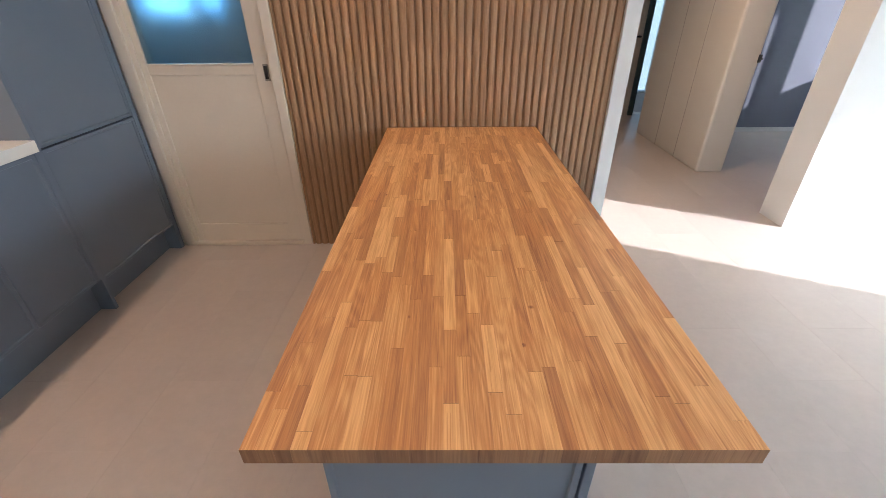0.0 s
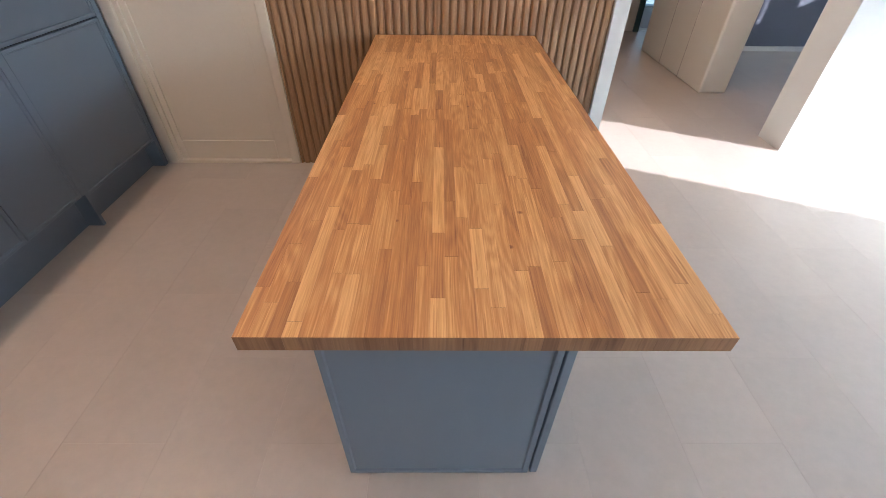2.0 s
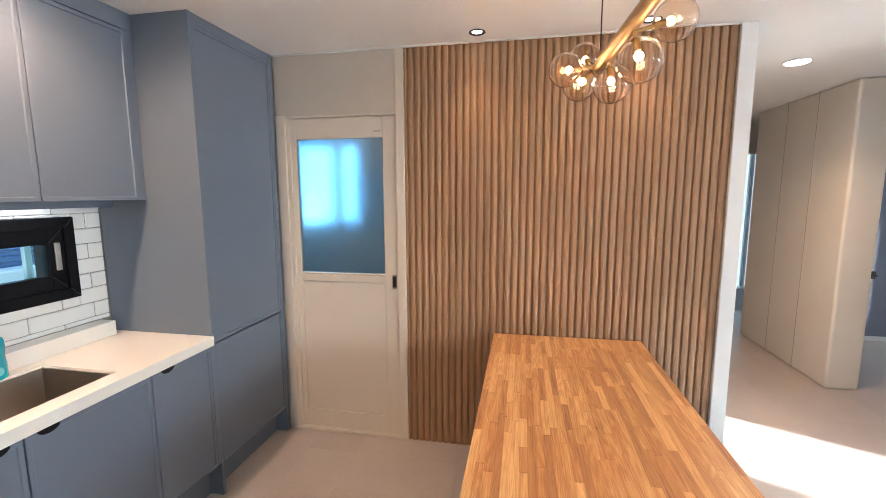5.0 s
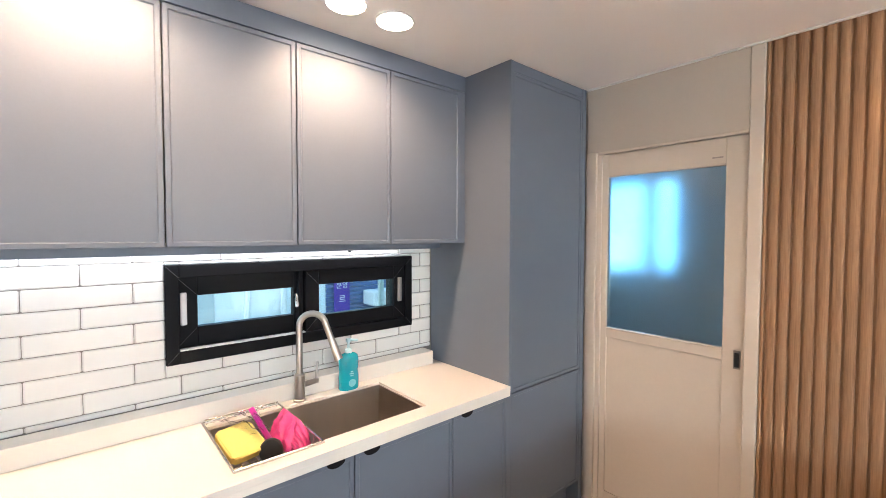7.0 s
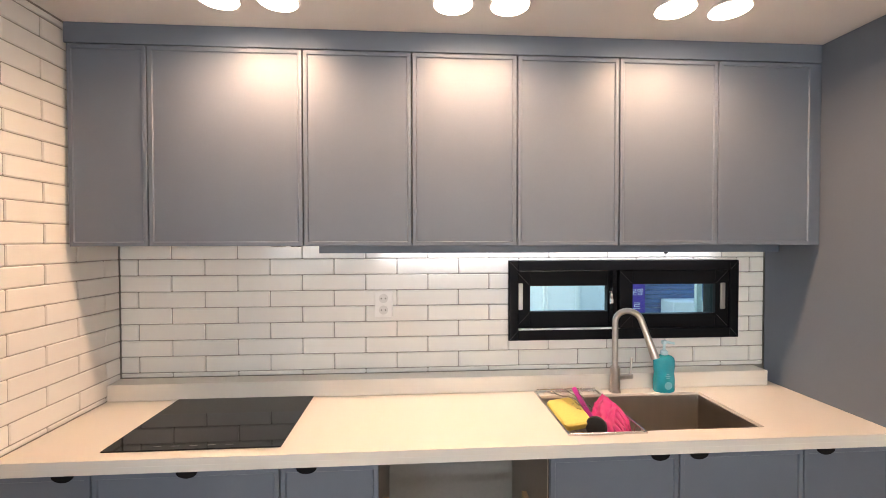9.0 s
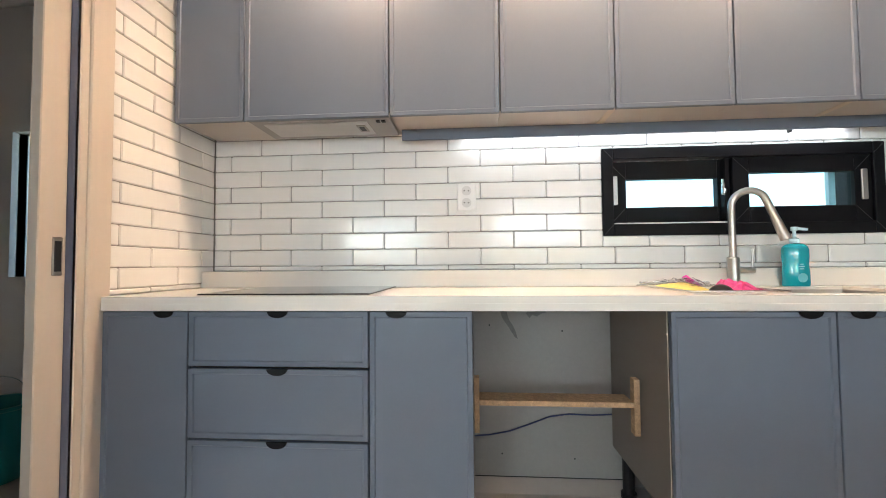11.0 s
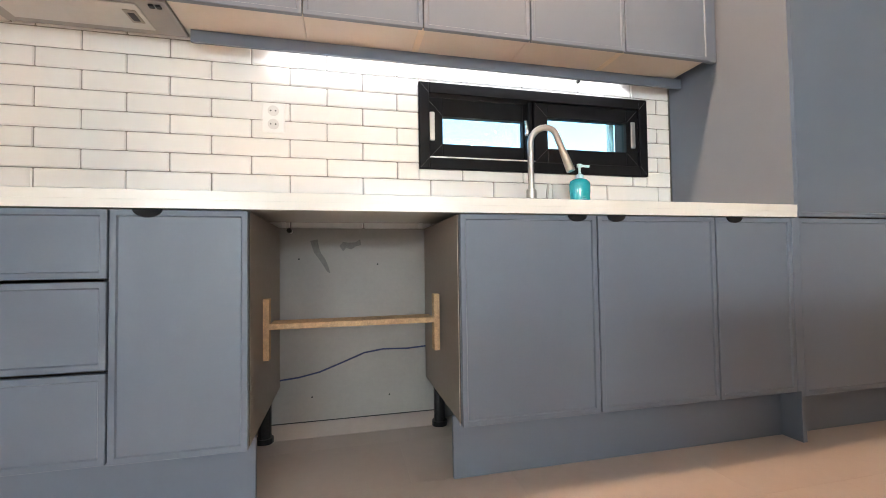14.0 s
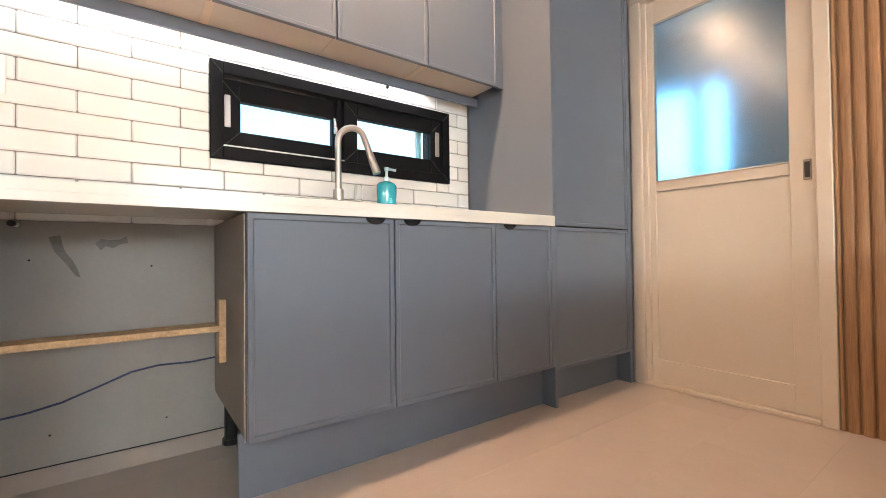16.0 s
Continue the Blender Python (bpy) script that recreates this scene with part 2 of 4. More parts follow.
# ---- mesh helpers ----
def cuboid(x0, x1, y0, y1, z0, z1, bevel=0.0, steps=1):
    bm = bmesh.new()
    bmesh.ops.create_cube(bm, size=1)
    for v in bm.verts:
        v.co = Vector(((x0 + x1) / 2 + v.co.x * (x1 - x0), (y0 + y1) / 2 + v.co.y * (y1 - y0), (z0 + z1) / 2 + v.co.z * (z1 - z0)))
    if bevel:
        bmesh.ops.bevel(bm, geom=bm.edges[:], offset=bevel, segments=steps, affect="EDGES", profile=0.5)
    return bm


def merged(*bms):
    out = bmesh.new()
    for b in bms:
        me = bpy.data.meshes.new("part")
        b.to_mesh(me)
        out.from_mesh(me)
        bpy.data.meshes.remove(me)
        b.free()
    return out


def rod(p, q, r, sides=12, r2=None):
    """A round bar from p to q."""
    p, q = Vector(p), Vector(q)
    bm = bmesh.new()
    bmesh.ops.create_cone(bm, cap_ends=True, segments=sides, radius1=r, radius2=r if r2 is None else r2, depth=(q - p).length)
    turn = (q - p).to_track_quat("Z", "Y").to_matrix().to_4x4()
    bm.transform(Matrix.Translation((p + q) / 2) @ turn)
    return bm


def lathe(profile, centre, sides=24):
    """A turned shape: (radius, height) pairs round an upright axis."""
    bm = bmesh.new()
    rings = []
    for r, z in profile:
        rings.append([bm.verts.new((centre[0] + r * math.cos(a), centre[1] + r * math.sin(a), centre[2] + z))
                      for a in (2 * math.pi * i / sides for i in range(sides))])
    for a, b in zip(rings, rings[1:]):
        for i in range(sides):
            bm.faces.new((a[i], a[(i + 1) % sides], b[(i + 1) % sides], b[i]))
    bm.faces.new(rings[0][::-1])
    bm.faces.new(rings[-1])
    return bm


def tube(points, r, sides=10):
    """A bent round tube through the points."""
    pts = [Vector(p) for p in points]
    bm = bmesh.new()
    rings = []
    up = Vector((0.3, 0.2, 1)).normalized()
    for i, p in enumerate(pts):
        d = (pts[min(i + 1, len(pts) - 1)] - pts[max(i - 1, 0)]).normalized()
        side = d.cross(up)
        side = (side if side.length > 1e-4 else d.orthogonal()).normalized()
        up = side.cross(d).normalized()
        rings.append([bm.verts.new(p + r * (math.cos(a) * side + math.sin(a) * up)) for a in (2 * math.pi * k / sides for k in range(sides))])
    for a, b in zip(rings, rings[1:]):
        for k in range(sides):
            bm.faces.new((a[k], a[(k + 1) % sides], b[(k + 1) % sides], b[k]))
    bm.faces.new(rings[0][::-1])
    bm.faces.new(rings[-1])
    bmesh.ops.recalc_face_normals(bm, faces=bm.faces[:])
    return bm


def make(name, bm, material, smooth=False):
    """One mesh object, its origin at the middle of its base."""
    lo = Vector([min(v.co[i] for v in bm.verts) for i in range(3)])
    hi = Vector([max(v.co[i] for v in bm.verts) for i in range(3)])
    base = Vector(((lo.x + hi.x) / 2, (lo.y + hi.y) / 2, lo.z))
    bm.transform(Matrix.Translation(-base))
    me = bpy.data.meshes.new(name)
    bm.to_mesh(me)
    bm.free()
    me.materials.append(material)
    if smooth:
        me.shade_smooth()
        me.set_sharp_from_angle(angle=radians(35))
    ob = new(name, me)
    ob.location = base
    return ob


def origin_of(ob):
    return ob.location + (origin_of(ob.parent) if ob.parent else Vector())


def part(name, bm, material, parent, label="", smooth=False):
    ob = make(name, bm, material, smooth)
    ob.location = ob.location - origin_of(parent)
    ob.parent = parent
    return tagged(ob, label) if label else ob


def thing(name, base, label, category, group="", kind=""):
    ob = new(name)
    ob.empty_display_size = 0.1
    ob.location = base
    return tagged(ob, label, category, group, kind)


def solid(name, bm, material, label, category, group="", kind="", smooth=False):
    return tagged(make(name, bm, material, smooth), label, category, group, kind)


def structure(name, bm, material, label, category):
    return solid(name, bm, material, label, category, kind="structure")


def rimmed(axis, a0, a1, z0, z1, face, thick=0.02, rim=0.015, sink=0.005):
    """A cabinet front with a slim raised rim. axis 'x': it faces +x, spans a0..a1 in y; axis 'y': it faces -y, spans a0..a1 in x."""
    if axis == "x":
        bm = cuboid(face - thick, face, a0, a1, z0, z1)
        out = Vector((1, 0, 0))
    else:
        bm = cuboid(a0, a1, face, face + thick, z0, z1)
        out = Vector((0, -1, 0))
    bm.normal_update()
    front = max(bm.faces, key=lambda f: f.normal.dot(out))
    bmesh.ops.inset_region(bm, faces=[front], thickness=rim, use_even_offset=True)
    bmesh.ops.inset_region(bm, faces=[front], thickness=0.0035, depth=-sink, use_even_offset=True)
    sharp = [e for e in bm.edges if e.is_manifold and e.calc_face_angle(0) > 1.2]
    bmesh.ops.bevel(bm, geom=sharp, offset=0.0015, segments=1, affect="EDGES")
    return bm


def wall_with_holes(axis, lo, hi, a0, a1, z0, z1, holes):
    """A wall slab from lo to hi across, a0..a1 along, z0..z1 up, with openings (a0, a1, z0, z1) through it, in order along."""
    def slab(p, q, r, s):
        return cuboid(lo, hi, p, q, r, s) if axis == "x" else cuboid(p, q, lo, hi, r, s)
    out, at = [], a0
    for h0, h1, g0, g1 in holes:
        if h0 > at:
            out.append(slab(at, h0, z0, z1))
        if g0 > z0:
            out.append(slab(h0, h1, z0, g0))
        if g1 < z1:
            out.append(slab(h0, h1, g1, z1))
        at = h1
    if at < a1:
        out.append(slab(at, a1, z0, z1))
    return merged(*out)


# ---- the large structure ----
NORTH = 3.80
WIN_Y0, WIN_Y1, WIN_Z0, WIN_Z1 = 1.808, 2.978, 1.120, 1.509
structure("floor", cuboid(-0.2, 8.0, -2.6, 9.2, -0.12, F - 0.004), FLOOR_GAP, "pale stone-look vinyl floor", "floor")
structure("ceiling", cuboid(-0.2, 8.0, -2.6, 9.2, CEIL, CEIL + 0.12), CEILING, "plain white papered ceiling", "ceiling")
wall_west = structure("wall_west", wall_with_holes("x", -0.2, -0.009, -0.2, 4.2, F - 0.004, CEIL, [(WIN_Y0 + 0.01, WIN_Y1 - 0.01, WIN_Z0 + 0.01, WIN_Z1 - 0.01)]), GROUT,
                      "kitchen wall behind white brick-bond tiles", "wall")
wall_return = structure("wall_south_return", cuboid(-0.009, 0.577, -0.14, -0.009, F - 0.004, CEIL), GROUT, "short wall clad in white brick-bond tiles", "wall")
# mostly unseen wall, coloured dark to cut bounce onto the left base cabinet
structure("wall_south", wall_with_holes("y", -0.14, 0.0, 0.639, 2.1, F - 0.004, CEIL, [(0.70, 1.50, F, 2.07)]), GREY_WALL, "wall with bathroom doorway, coloured dark slate-blue to cut bounced light", "wall")
# unseen wall; its opening is added for the south fill lamp
structure("wall_south_far", wall_with_holes("y", -2.6, -2.45, 2.1, 8.0, F - 0.004, CEIL, [(3.1, 5.9, 0.9, 2.15)]), WHITE_WALL, "plain papered wall at the back of the living room", "wall")
structure("wall_north", wall_with_holes("y", 3.822, 3.97, -0.009, 3.21, F - 0.004, CEIL, [(0.66, 1.40, F, 2.075)]), BEIGE_WALL, "wall with utility door and slat cladding", "wall")
structure("wall_living_north", cuboid(4.62, 7.8, 4.003, 4.243, F - 0.004, CEIL), WHITE_WALL, "white papered living room wall", "wall")
# the first opening is added for the corner fill lamp
structure("wall_east", wall_with_holes("x", 7.8, 8.0, -2.45, 9.2, F - 0.004, CEIL, [(-2.05, 0.05, 1.25, 1.95), (1.64, 3.9, 0.04, 2.2), (5.43, 6.35, 1.22, 2.25)]), WHITE_WALL, "outer wall with window openings", "wall")
structure("wall_bedroom_north", cuboid(4.82, 7.8, 6.48, 6.6, F - 0.004, CEIL), GREY_WALL, "slate-blue papered bedroom wall", "wall")
structure("wall_corridor_north", wall_with_holes("y", 7.4, 7.55, 3.05, 7.8, F - 0.004, CEIL, [(4.86, 5.5, F, 2.1)]), BEIGE_WALL, "beige corridor end wall", "wall")
structure("wall_far_north", wall_with_holes("y", 9.0, 9.2, -0.2, 8.0, F - 0.004, CEIL, [(4.7, 6.8, 0.03, 2.25)]), WHITE_WALL, "far outer wall with a window opening", "wall")
structure("wall_utility_north", wall_with_holes("y", 5.1, 5.25, -0.2, 3.05, F - 0.004, CEIL, [(-0.06, 0.60, 1.30, 2.10)]), WHITE_WALL, "white utility room wall with a small window", "wall")
structure("wall_utility_west", cuboid(-0.2, -0.1, 4.2, 5.1, F - 0.004, CEIL), WHITE_WALL, "white utility room side wall", "wall")
structure("wall_bathroom_south", wall_with_holes("y", -2.1, -2.0, -0.6, 2.6, F - 0.004, CEIL, []), WHITE_WALL, "white bathroom wall", "wall")
structure("wall_bathroom_west", wall_with_holes("x", -0.32, -0.2, -2.1, -0.2, F - 0.004, CEIL, [(-1.3, -0.7, 0.95, 1.75)]), WHITE_WALL, "white bathroom wall with a window", "wall")
structure("wall_bathroom_east", cuboid(2.0, 2.1, -2.45, -0.14, F - 0.004, CEIL), WHITE_WALL, "white bathroom side wall", "wall")
structure("wall_corridor_west", cuboid(3.05, 3.2, 3.97, 7.4, F - 0.004, CEIL), BEIGE_WALL, "beige corridor side wall", "wall")
structure("wall_corridor_east", cuboid(4.59, 4.83, 5.108, 6.5, F - 0.004, CEIL, 0.02, 3), BEIGE_WALL, "beige panelled corridor wall with a corner", "wall")
tagged(structure("trim_wall_end", cuboid(3.196, 3.275, 3.79, 3.985, F, CEIL, 0.004, 2), WHITE_WALL, "white corner post closing the slat wall", "trim"))
structure("trim_ceiling", cuboid(0.60, 3.196, 3.785, 3.80, CEIL - 0.008, CEIL, 0.002), WHITE_WALL, "thin white cornice strip along the ceiling", "trim")
structure("trim_tile_edge", cuboid(0.002, 0.576, 0.0005, 0.004, CEIL - 0.007, CEIL - 0.001), GROUT, "dark sealant line above the tiled return wall", "trim")
structure("trim_return_end", cuboid(0.577, 0.639, -0.14, 0.006, F, CEIL, 0.003, 2), CREAM, "cream post closing the tiled return wall", "trim")


# ---- island table ----
def island_table():
    x0, x1, y0, y1, top = 1.979, 2.810, 1.815, 3.793, 0.773
    t = thing("island_table", ((x0 + x1) / 2, (y0 + y1) / 2, F), "dining island with oak butcher-block top on a blue-grey cabinet base", "table")
    b = part("base_cabinet", cuboid(2.078, 2.585, 1.93, y1, F, top - 0.034), BLUE, t, "blue-grey painted base")
    part("end_panel", rimmed("y", 2.059, 2.577, F + 0.006, top - 0.036, 1.911, 0.018), BLUE, b)
    part("side_panel", cuboid(2.585, 2.606, 1.915, y1, F, top - 0.034, 0.002), BLUE, b)
    part("side_panel", cuboid(2.058, 2.078, 1.932, y1, F, top - 0.034, 0.002), BLUE, b)
    slab = part("tabletop", cuboid(x0 + 0.001, x1 - 0.001, y0 + 0.001, y1 - 0.001, top - 0.034, top - 0.006), OAK, t, "oiled oak butcher-block top")
    rnd = random.Random(7)
    rows = 31
    w = (x1 - x0) / rows
    for i in range(rows):
        y = y0 - rnd.uniform(0.0, 0.3)
        while y < y1 - 0.001:
            n = y + rnd.choice((0.16, 0.22, 0.28, 0.34, 0.42, 0.5)) + rnd.uniform(-0.03, 0.03)
            a, e = max(y, y0), min(n, y1)
            if y1 - e < 0.05:
                e = n = y1
            if e - a > 0.01:
                h = top - rnd.uniform(0, 0.00025)
                piece = part("stave", cuboid(x0 + i * w, x0 + (i + 1) * w, a, e, top - 0.034, h, 0.0003), OAK, slab)
                piece.data.materials.append(OAK_END_SHADED)
                for face in piece.data.polygons:
                    face.material_index = 1 if face.normal.y < -0.3 else 0
            y = n
    return t


island_table()


# ---- cabinets ----
def pull(y, z, face, parent, width=0.068, drop=0.021):
    """A black half-moon pull under the edge of a front."""
    bm = bmesh.new()
    rim = []
    for x in (face - 0.001, face + 0.004):
        rim.append([bm.verts.new((x, y + width / 2 * math.cos(a), z - drop * math.sin(a))) for a in (math.pi * k / 14 for k in range(15))])
    n = len(rim[0])
    for k in range(n):
        bm.faces.new((rim[0][k], rim[0][(k + 1) % n], rim[1][(k + 1) % n], rim[1][k]))
    bm.faces.new(rim[0][::-1])
    bm.faces.new(rim[1])
    bmesh.ops.recalc_face_normals(bm, faces=bm.faces[:])
    return part("handle", bm, BLACK_FRAME, parent, "black half-moon pull")


# near-black that stands in for shade in door gaps and behind plinths
PAINTED_SHADE = surface("painted_shade_dark", (0.03, 0.028, 0.026), 0.8)


def shaded_front(ob):
    """Paints the carcass faces behind the front gaps near-black, as the gaps' shadow."""
    ob.data.materials.append(PAINTED_SHADE)
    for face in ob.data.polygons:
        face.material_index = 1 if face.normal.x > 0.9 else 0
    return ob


def shaded_back(ob):
    """Paints a plinth's hidden side near-black, as the unlit space under the cabinets."""
    ob.data.materials.append(PAINTED_SHADE)
    for face in ob.data.polygons:
        face.material_index = 1 if face.normal.x < -0.9 else 0
    return ob


UP_FACE, UP_Z0, UP_Z1 = 0.297, 1.587, 2.374
UPPER = [0.012, 0.310, 0.906, 1.342, 1.778, 2.214, 2.649, 3.080]
EDGE = surface("pale_board_edge", (0.60, 0.51, 0.41), 0.6)
for k, (a, b) in enumerate(zip(UPPER, UPPER[1:])):
    c = thing("wall_cabinet", (0.15, (a + b) / 2, UP_Z0), "blue-grey wall cabinet with slim rimmed door" if k != 1 else "wider blue-grey wall cabinet housing the cooker hood", "cabinet", "row of wall cabinets")
    low = UP_Z0 + (0.012 if k != 1 else 0.02)
    shaded_front(part("body", cuboid(0.002, UP_FACE - 0.023, a + 0.001, b - 0.001, low, UP_Z1), UNDER, c, "pale taupe cabinet body"))
    part("door", rimmed("x", a + 0.0025, b - 0.0025, UP_Z0, UP_Z1 - 0.004, UP_FACE), BLUE, c)
    if k in (3, 5):
        part("edge_strip", cuboid(0.09, UP_FACE - 0.024, b - 0.013, b + 0.013, low - 0.003, low - 0.0005), EDGE, c, "pale bare edge strip")
solid("cabinet_cornice", cuboid(0.002, UP_FACE - 0.004, 0.002, 3.121, UP_Z1 + 0.002, CEIL - 0.001, 0.001), BLUE, "blue-grey filler board between wall cabinets and ceiling", "filler")
solid("filler_strip", cuboid(0.27, UP_FACE - 0.006, 3.081, 3.121, UP_Z0, UP_Z1, 0.001), BLUE, "slim blue-grey filler strip beside the tall cabinet", "filler")


def light_valance():
    t = thing("under_cabinet_light", (0.06, 2.0, 1.55), "lit LED strip behind a blue-grey board under the wall cabinets", "lamp")
    part("board", cuboid(0.072, 0.088, 0.921, 3.121, 1.551, 1.598, 0.001), BLUE, t, "blue-grey valance board")
    part("housing", cuboid(0.03, 0.07, 1.18, 2.84, 1.579, 1.597, 0.002), WHITE_PLASTIC, t)
    part("diffuser", cuboid(0.034, 0.066, 1.19, 2.83, 1.570, 1.579, 0.002), LED, t, "glowing cool white diffuser")
    part("cable_clip", cuboid(0.05, 0.07, 2.56, 2.572, 1.543, 1.56, 0.003), BLACK, t)


light_valance()


def cooker_hood():
    t = thing("cooker_hood", (0.15, 0.605, 1.575), "built-in grey cooker hood under the wide wall cabinet", "cooker hood")
    part("casing", cuboid(0.03, 0.268, 0.312, 0.900, 1.590, 1.606, 0.004), surface("hood_grey", (0.30, 0.28, 0.26), 0.4, 0.4), t, "grey metal casing")
    f = part("grease_filter", cuboid(0.07, 0.235, 0.36, 0.80, 1.586, 1.591, 0.002), surface("filter_grey", (0.50, 0.49, 0.47), 0.4), t, "pale grey filter panel")
    part("latch", cuboid(0.12, 0.20, 0.745, 0.785, 1.583, 1.587, 0.001), DARK_STEEL, f)
    part("latch_slot", cuboid(0.135, 0.185, 0.755, 0.776, 1.5815, 1.5835), BLACK, f)
    for k in range(2):
        part("button", cuboid(0.225, 0.245, 0.84 + 0.022 * k, 0.856 + 0.022 * k, 1.583, 1.5905, 0.002), BLACK, t)


cooker_hood()

LOW_FACE, LOW_Z0, LOW_Z1 = 0.605, 0.211, 0.850


def base_cabinet(spans, fronts, pulls, label, group="row of base cabinets"):
    """A base unit: a carcass of boards, and one door or drawer front for each span and height."""
    a, b = spans[0][0], spans[-1][1]
    c = thing("base_cabinet", (0.3, (a + b) / 2, F), label, "cabinet", group)
    back, front = 0.03, LOW_FACE - 0.022
    shaded_front(part("side", cuboid(back, front, a + 0.001, a + 0.016, LOW_Z0 + 0.004, 0.851, 0.0008), BLUE_DARK, c, "taupe laminate side"))
    shaded_front(part("side", cuboid(back, front, b - 0.016, b - 0.001, LOW_Z0 + 0.004, 0.851, 0.0008), BLUE_DARK, c, "taupe laminate side"))
    part("bottom", cuboid(back, front, a + 0.016, b - 0.016, LOW_Z0 + 0.004, LOW_Z0 + 0.02), BLUE_DARK, c)
    part("back_board", cuboid(back, back + 0.006, a + 0.016, b - 0.016, LOW_Z0 + 0.02, 0.851), BLUE_DARK, c)
    for (p, q), (z0, z1), at in zip(spans, fronts, pulls):
        d = part("drawer_front" if len(fronts) == 3 else "door", rimmed("x", p + 0.0025, q - 0.0025, z0, z1, LOW_FACE), BLUE, c)
        pull(at, z1 + 0.001, LOW_FACE, d)
    for x in (0.07, 0.44):
        for y in (a + 0.05, b - 0.05):
            part("foot", merged(rod((x, y, F), (x, y, F + 0.02), 0.032, 14), rod((x, y, F + 0.018), (x, y, LOW_Z0 + 0.004), 0.024, 14)), BLACK, c, "black plastic foot")
    return c


FULL = [(LOW_Z0, LOW_Z1)]
base_cabinet([(0.004, 0.304)], FULL, [0.22], "narrow blue-grey base cabinet with a half-moon pull")
base_cabinet([(0.304, 0.902)] * 3, [(0.213, 0.438), (0.446, 0.667), (0.675, LOW_Z1)], [0.605] * 3, "blue-grey base unit with three drawers")
base_cabinet([(0.902, 1.230)], FULL, [0.99], "narrow blue-grey base cabinet beside the open bay")
base_cabinet([(1.819, 2.287), (2.287, 2.756)], FULL * 2, [2.215, 2.358], "blue-grey two-door base cabinet under the sink")
base_cabinet([(2.756, 3.100)], FULL, [2.838], "narrow blue-grey base cabinet beside the tall cabinet")
PLINTH = 0.522
shaded_back(solid("plinth", cuboid(PLINTH - 0.016, PLINTH, 0.004, 1.232, F, LOW_Z0 + 0.004, 0.001), BLUE, "blue-grey plinth board under the base cabinets", "plinth", "plinth boards"))
shaded_back(solid("plinth", cuboid(PLINTH - 0.016, PLINTH, 1.812, 3.122, F, LOW_Z0 + 0.004, 0.001), BLUE, "blue-grey plinth board under the base cabinets", "plinth", "plinth boards"))
solid("side_panel", cuboid(0.03, 0.604, 3.101, 3.1215, LOW_Z0, 0.851, 0.001), BLUE, "slim blue-grey end panel against the tall cabinet", "panel")


def tall_cabinet():
    a, b, f = 3.1225, 3.785, 0.600
    t = thing("tall_cabinet", (0.3, (a + b) / 2, F), "ceiling-high blue-grey cabinet with two rimmed doors", "cabinet")
    part("side_panel", cuboid(0.002, f, a, a + 0.02, F, CEIL - 0.001, 0.001), BLUE, t)
    part("side_panel", cuboid(0.002, f, b - 0.035, b, F, CEIL - 0.001, 0.001), BLUE, t)
    shaded_front(part("body", cuboid(0.01, f - 0.03, a + 0.02, b - 0.035, 0.18, CEIL - 0.01), BLUE_DARK, t))
    part("top_filler", cuboid(f - 0.03, f - 0.003, a + 0.02, b - 0.035, 2.405, CEIL - 0.001, 0.001), BLUE, t)
    part("door", rimmed("x", a + 0.021, b - 0.037, 0.858, 2.402, f - 0.001), BLUE, t)
    part("door", rimmed("x", a + 0.021, b - 0.037, 0.190, 0.851, f - 0.001), BLUE, t)
    part("plinth", cuboid(PLINTH - 0.016, PLINTH, a + 0.021, b - 0.036, F, 0.20, 0.001), BLUE, t)
    return t


tall_cabinet()

# ---- worktop ----
SINK = (0.15, 0.527, 1.915, 2.675)
CT = 0.90


def worktop():
    x0, x1, y0, y1 = SINK
    z0 = 0.876
    bits = [cuboid(0.003, 0.612, 0.0, y0, z0, CT), cuboid(0.003, 0.612, y1, 3.1215, z0, CT), cuboid(0.003, x0, y0, y1, z0, CT), cuboid(x1, 0.612, y0, y1, z0, CT)]
    bm = merged(*bits)
    bmesh.ops.remove_doubles(bm, verts=bm.verts[:], dist=1e-5)
    t = thing("worktop", (0.3, 1.5, z0), "cream stone worktop with a raised ledge along the wall", "worktop")
    part("slab", bm, STONE, t)
    part("front_edge", cuboid(0.572, 0.6118, 0.0005, 3.121, 0.853, z0 + 0.0005, 0.001), STONE, t)
    part("upstand", cuboid(0.001, 0.093, 0.001, 3.066, CT + 0.0005, 0.974, 0.0025, 2), STONE, t)
    return t


worktop()


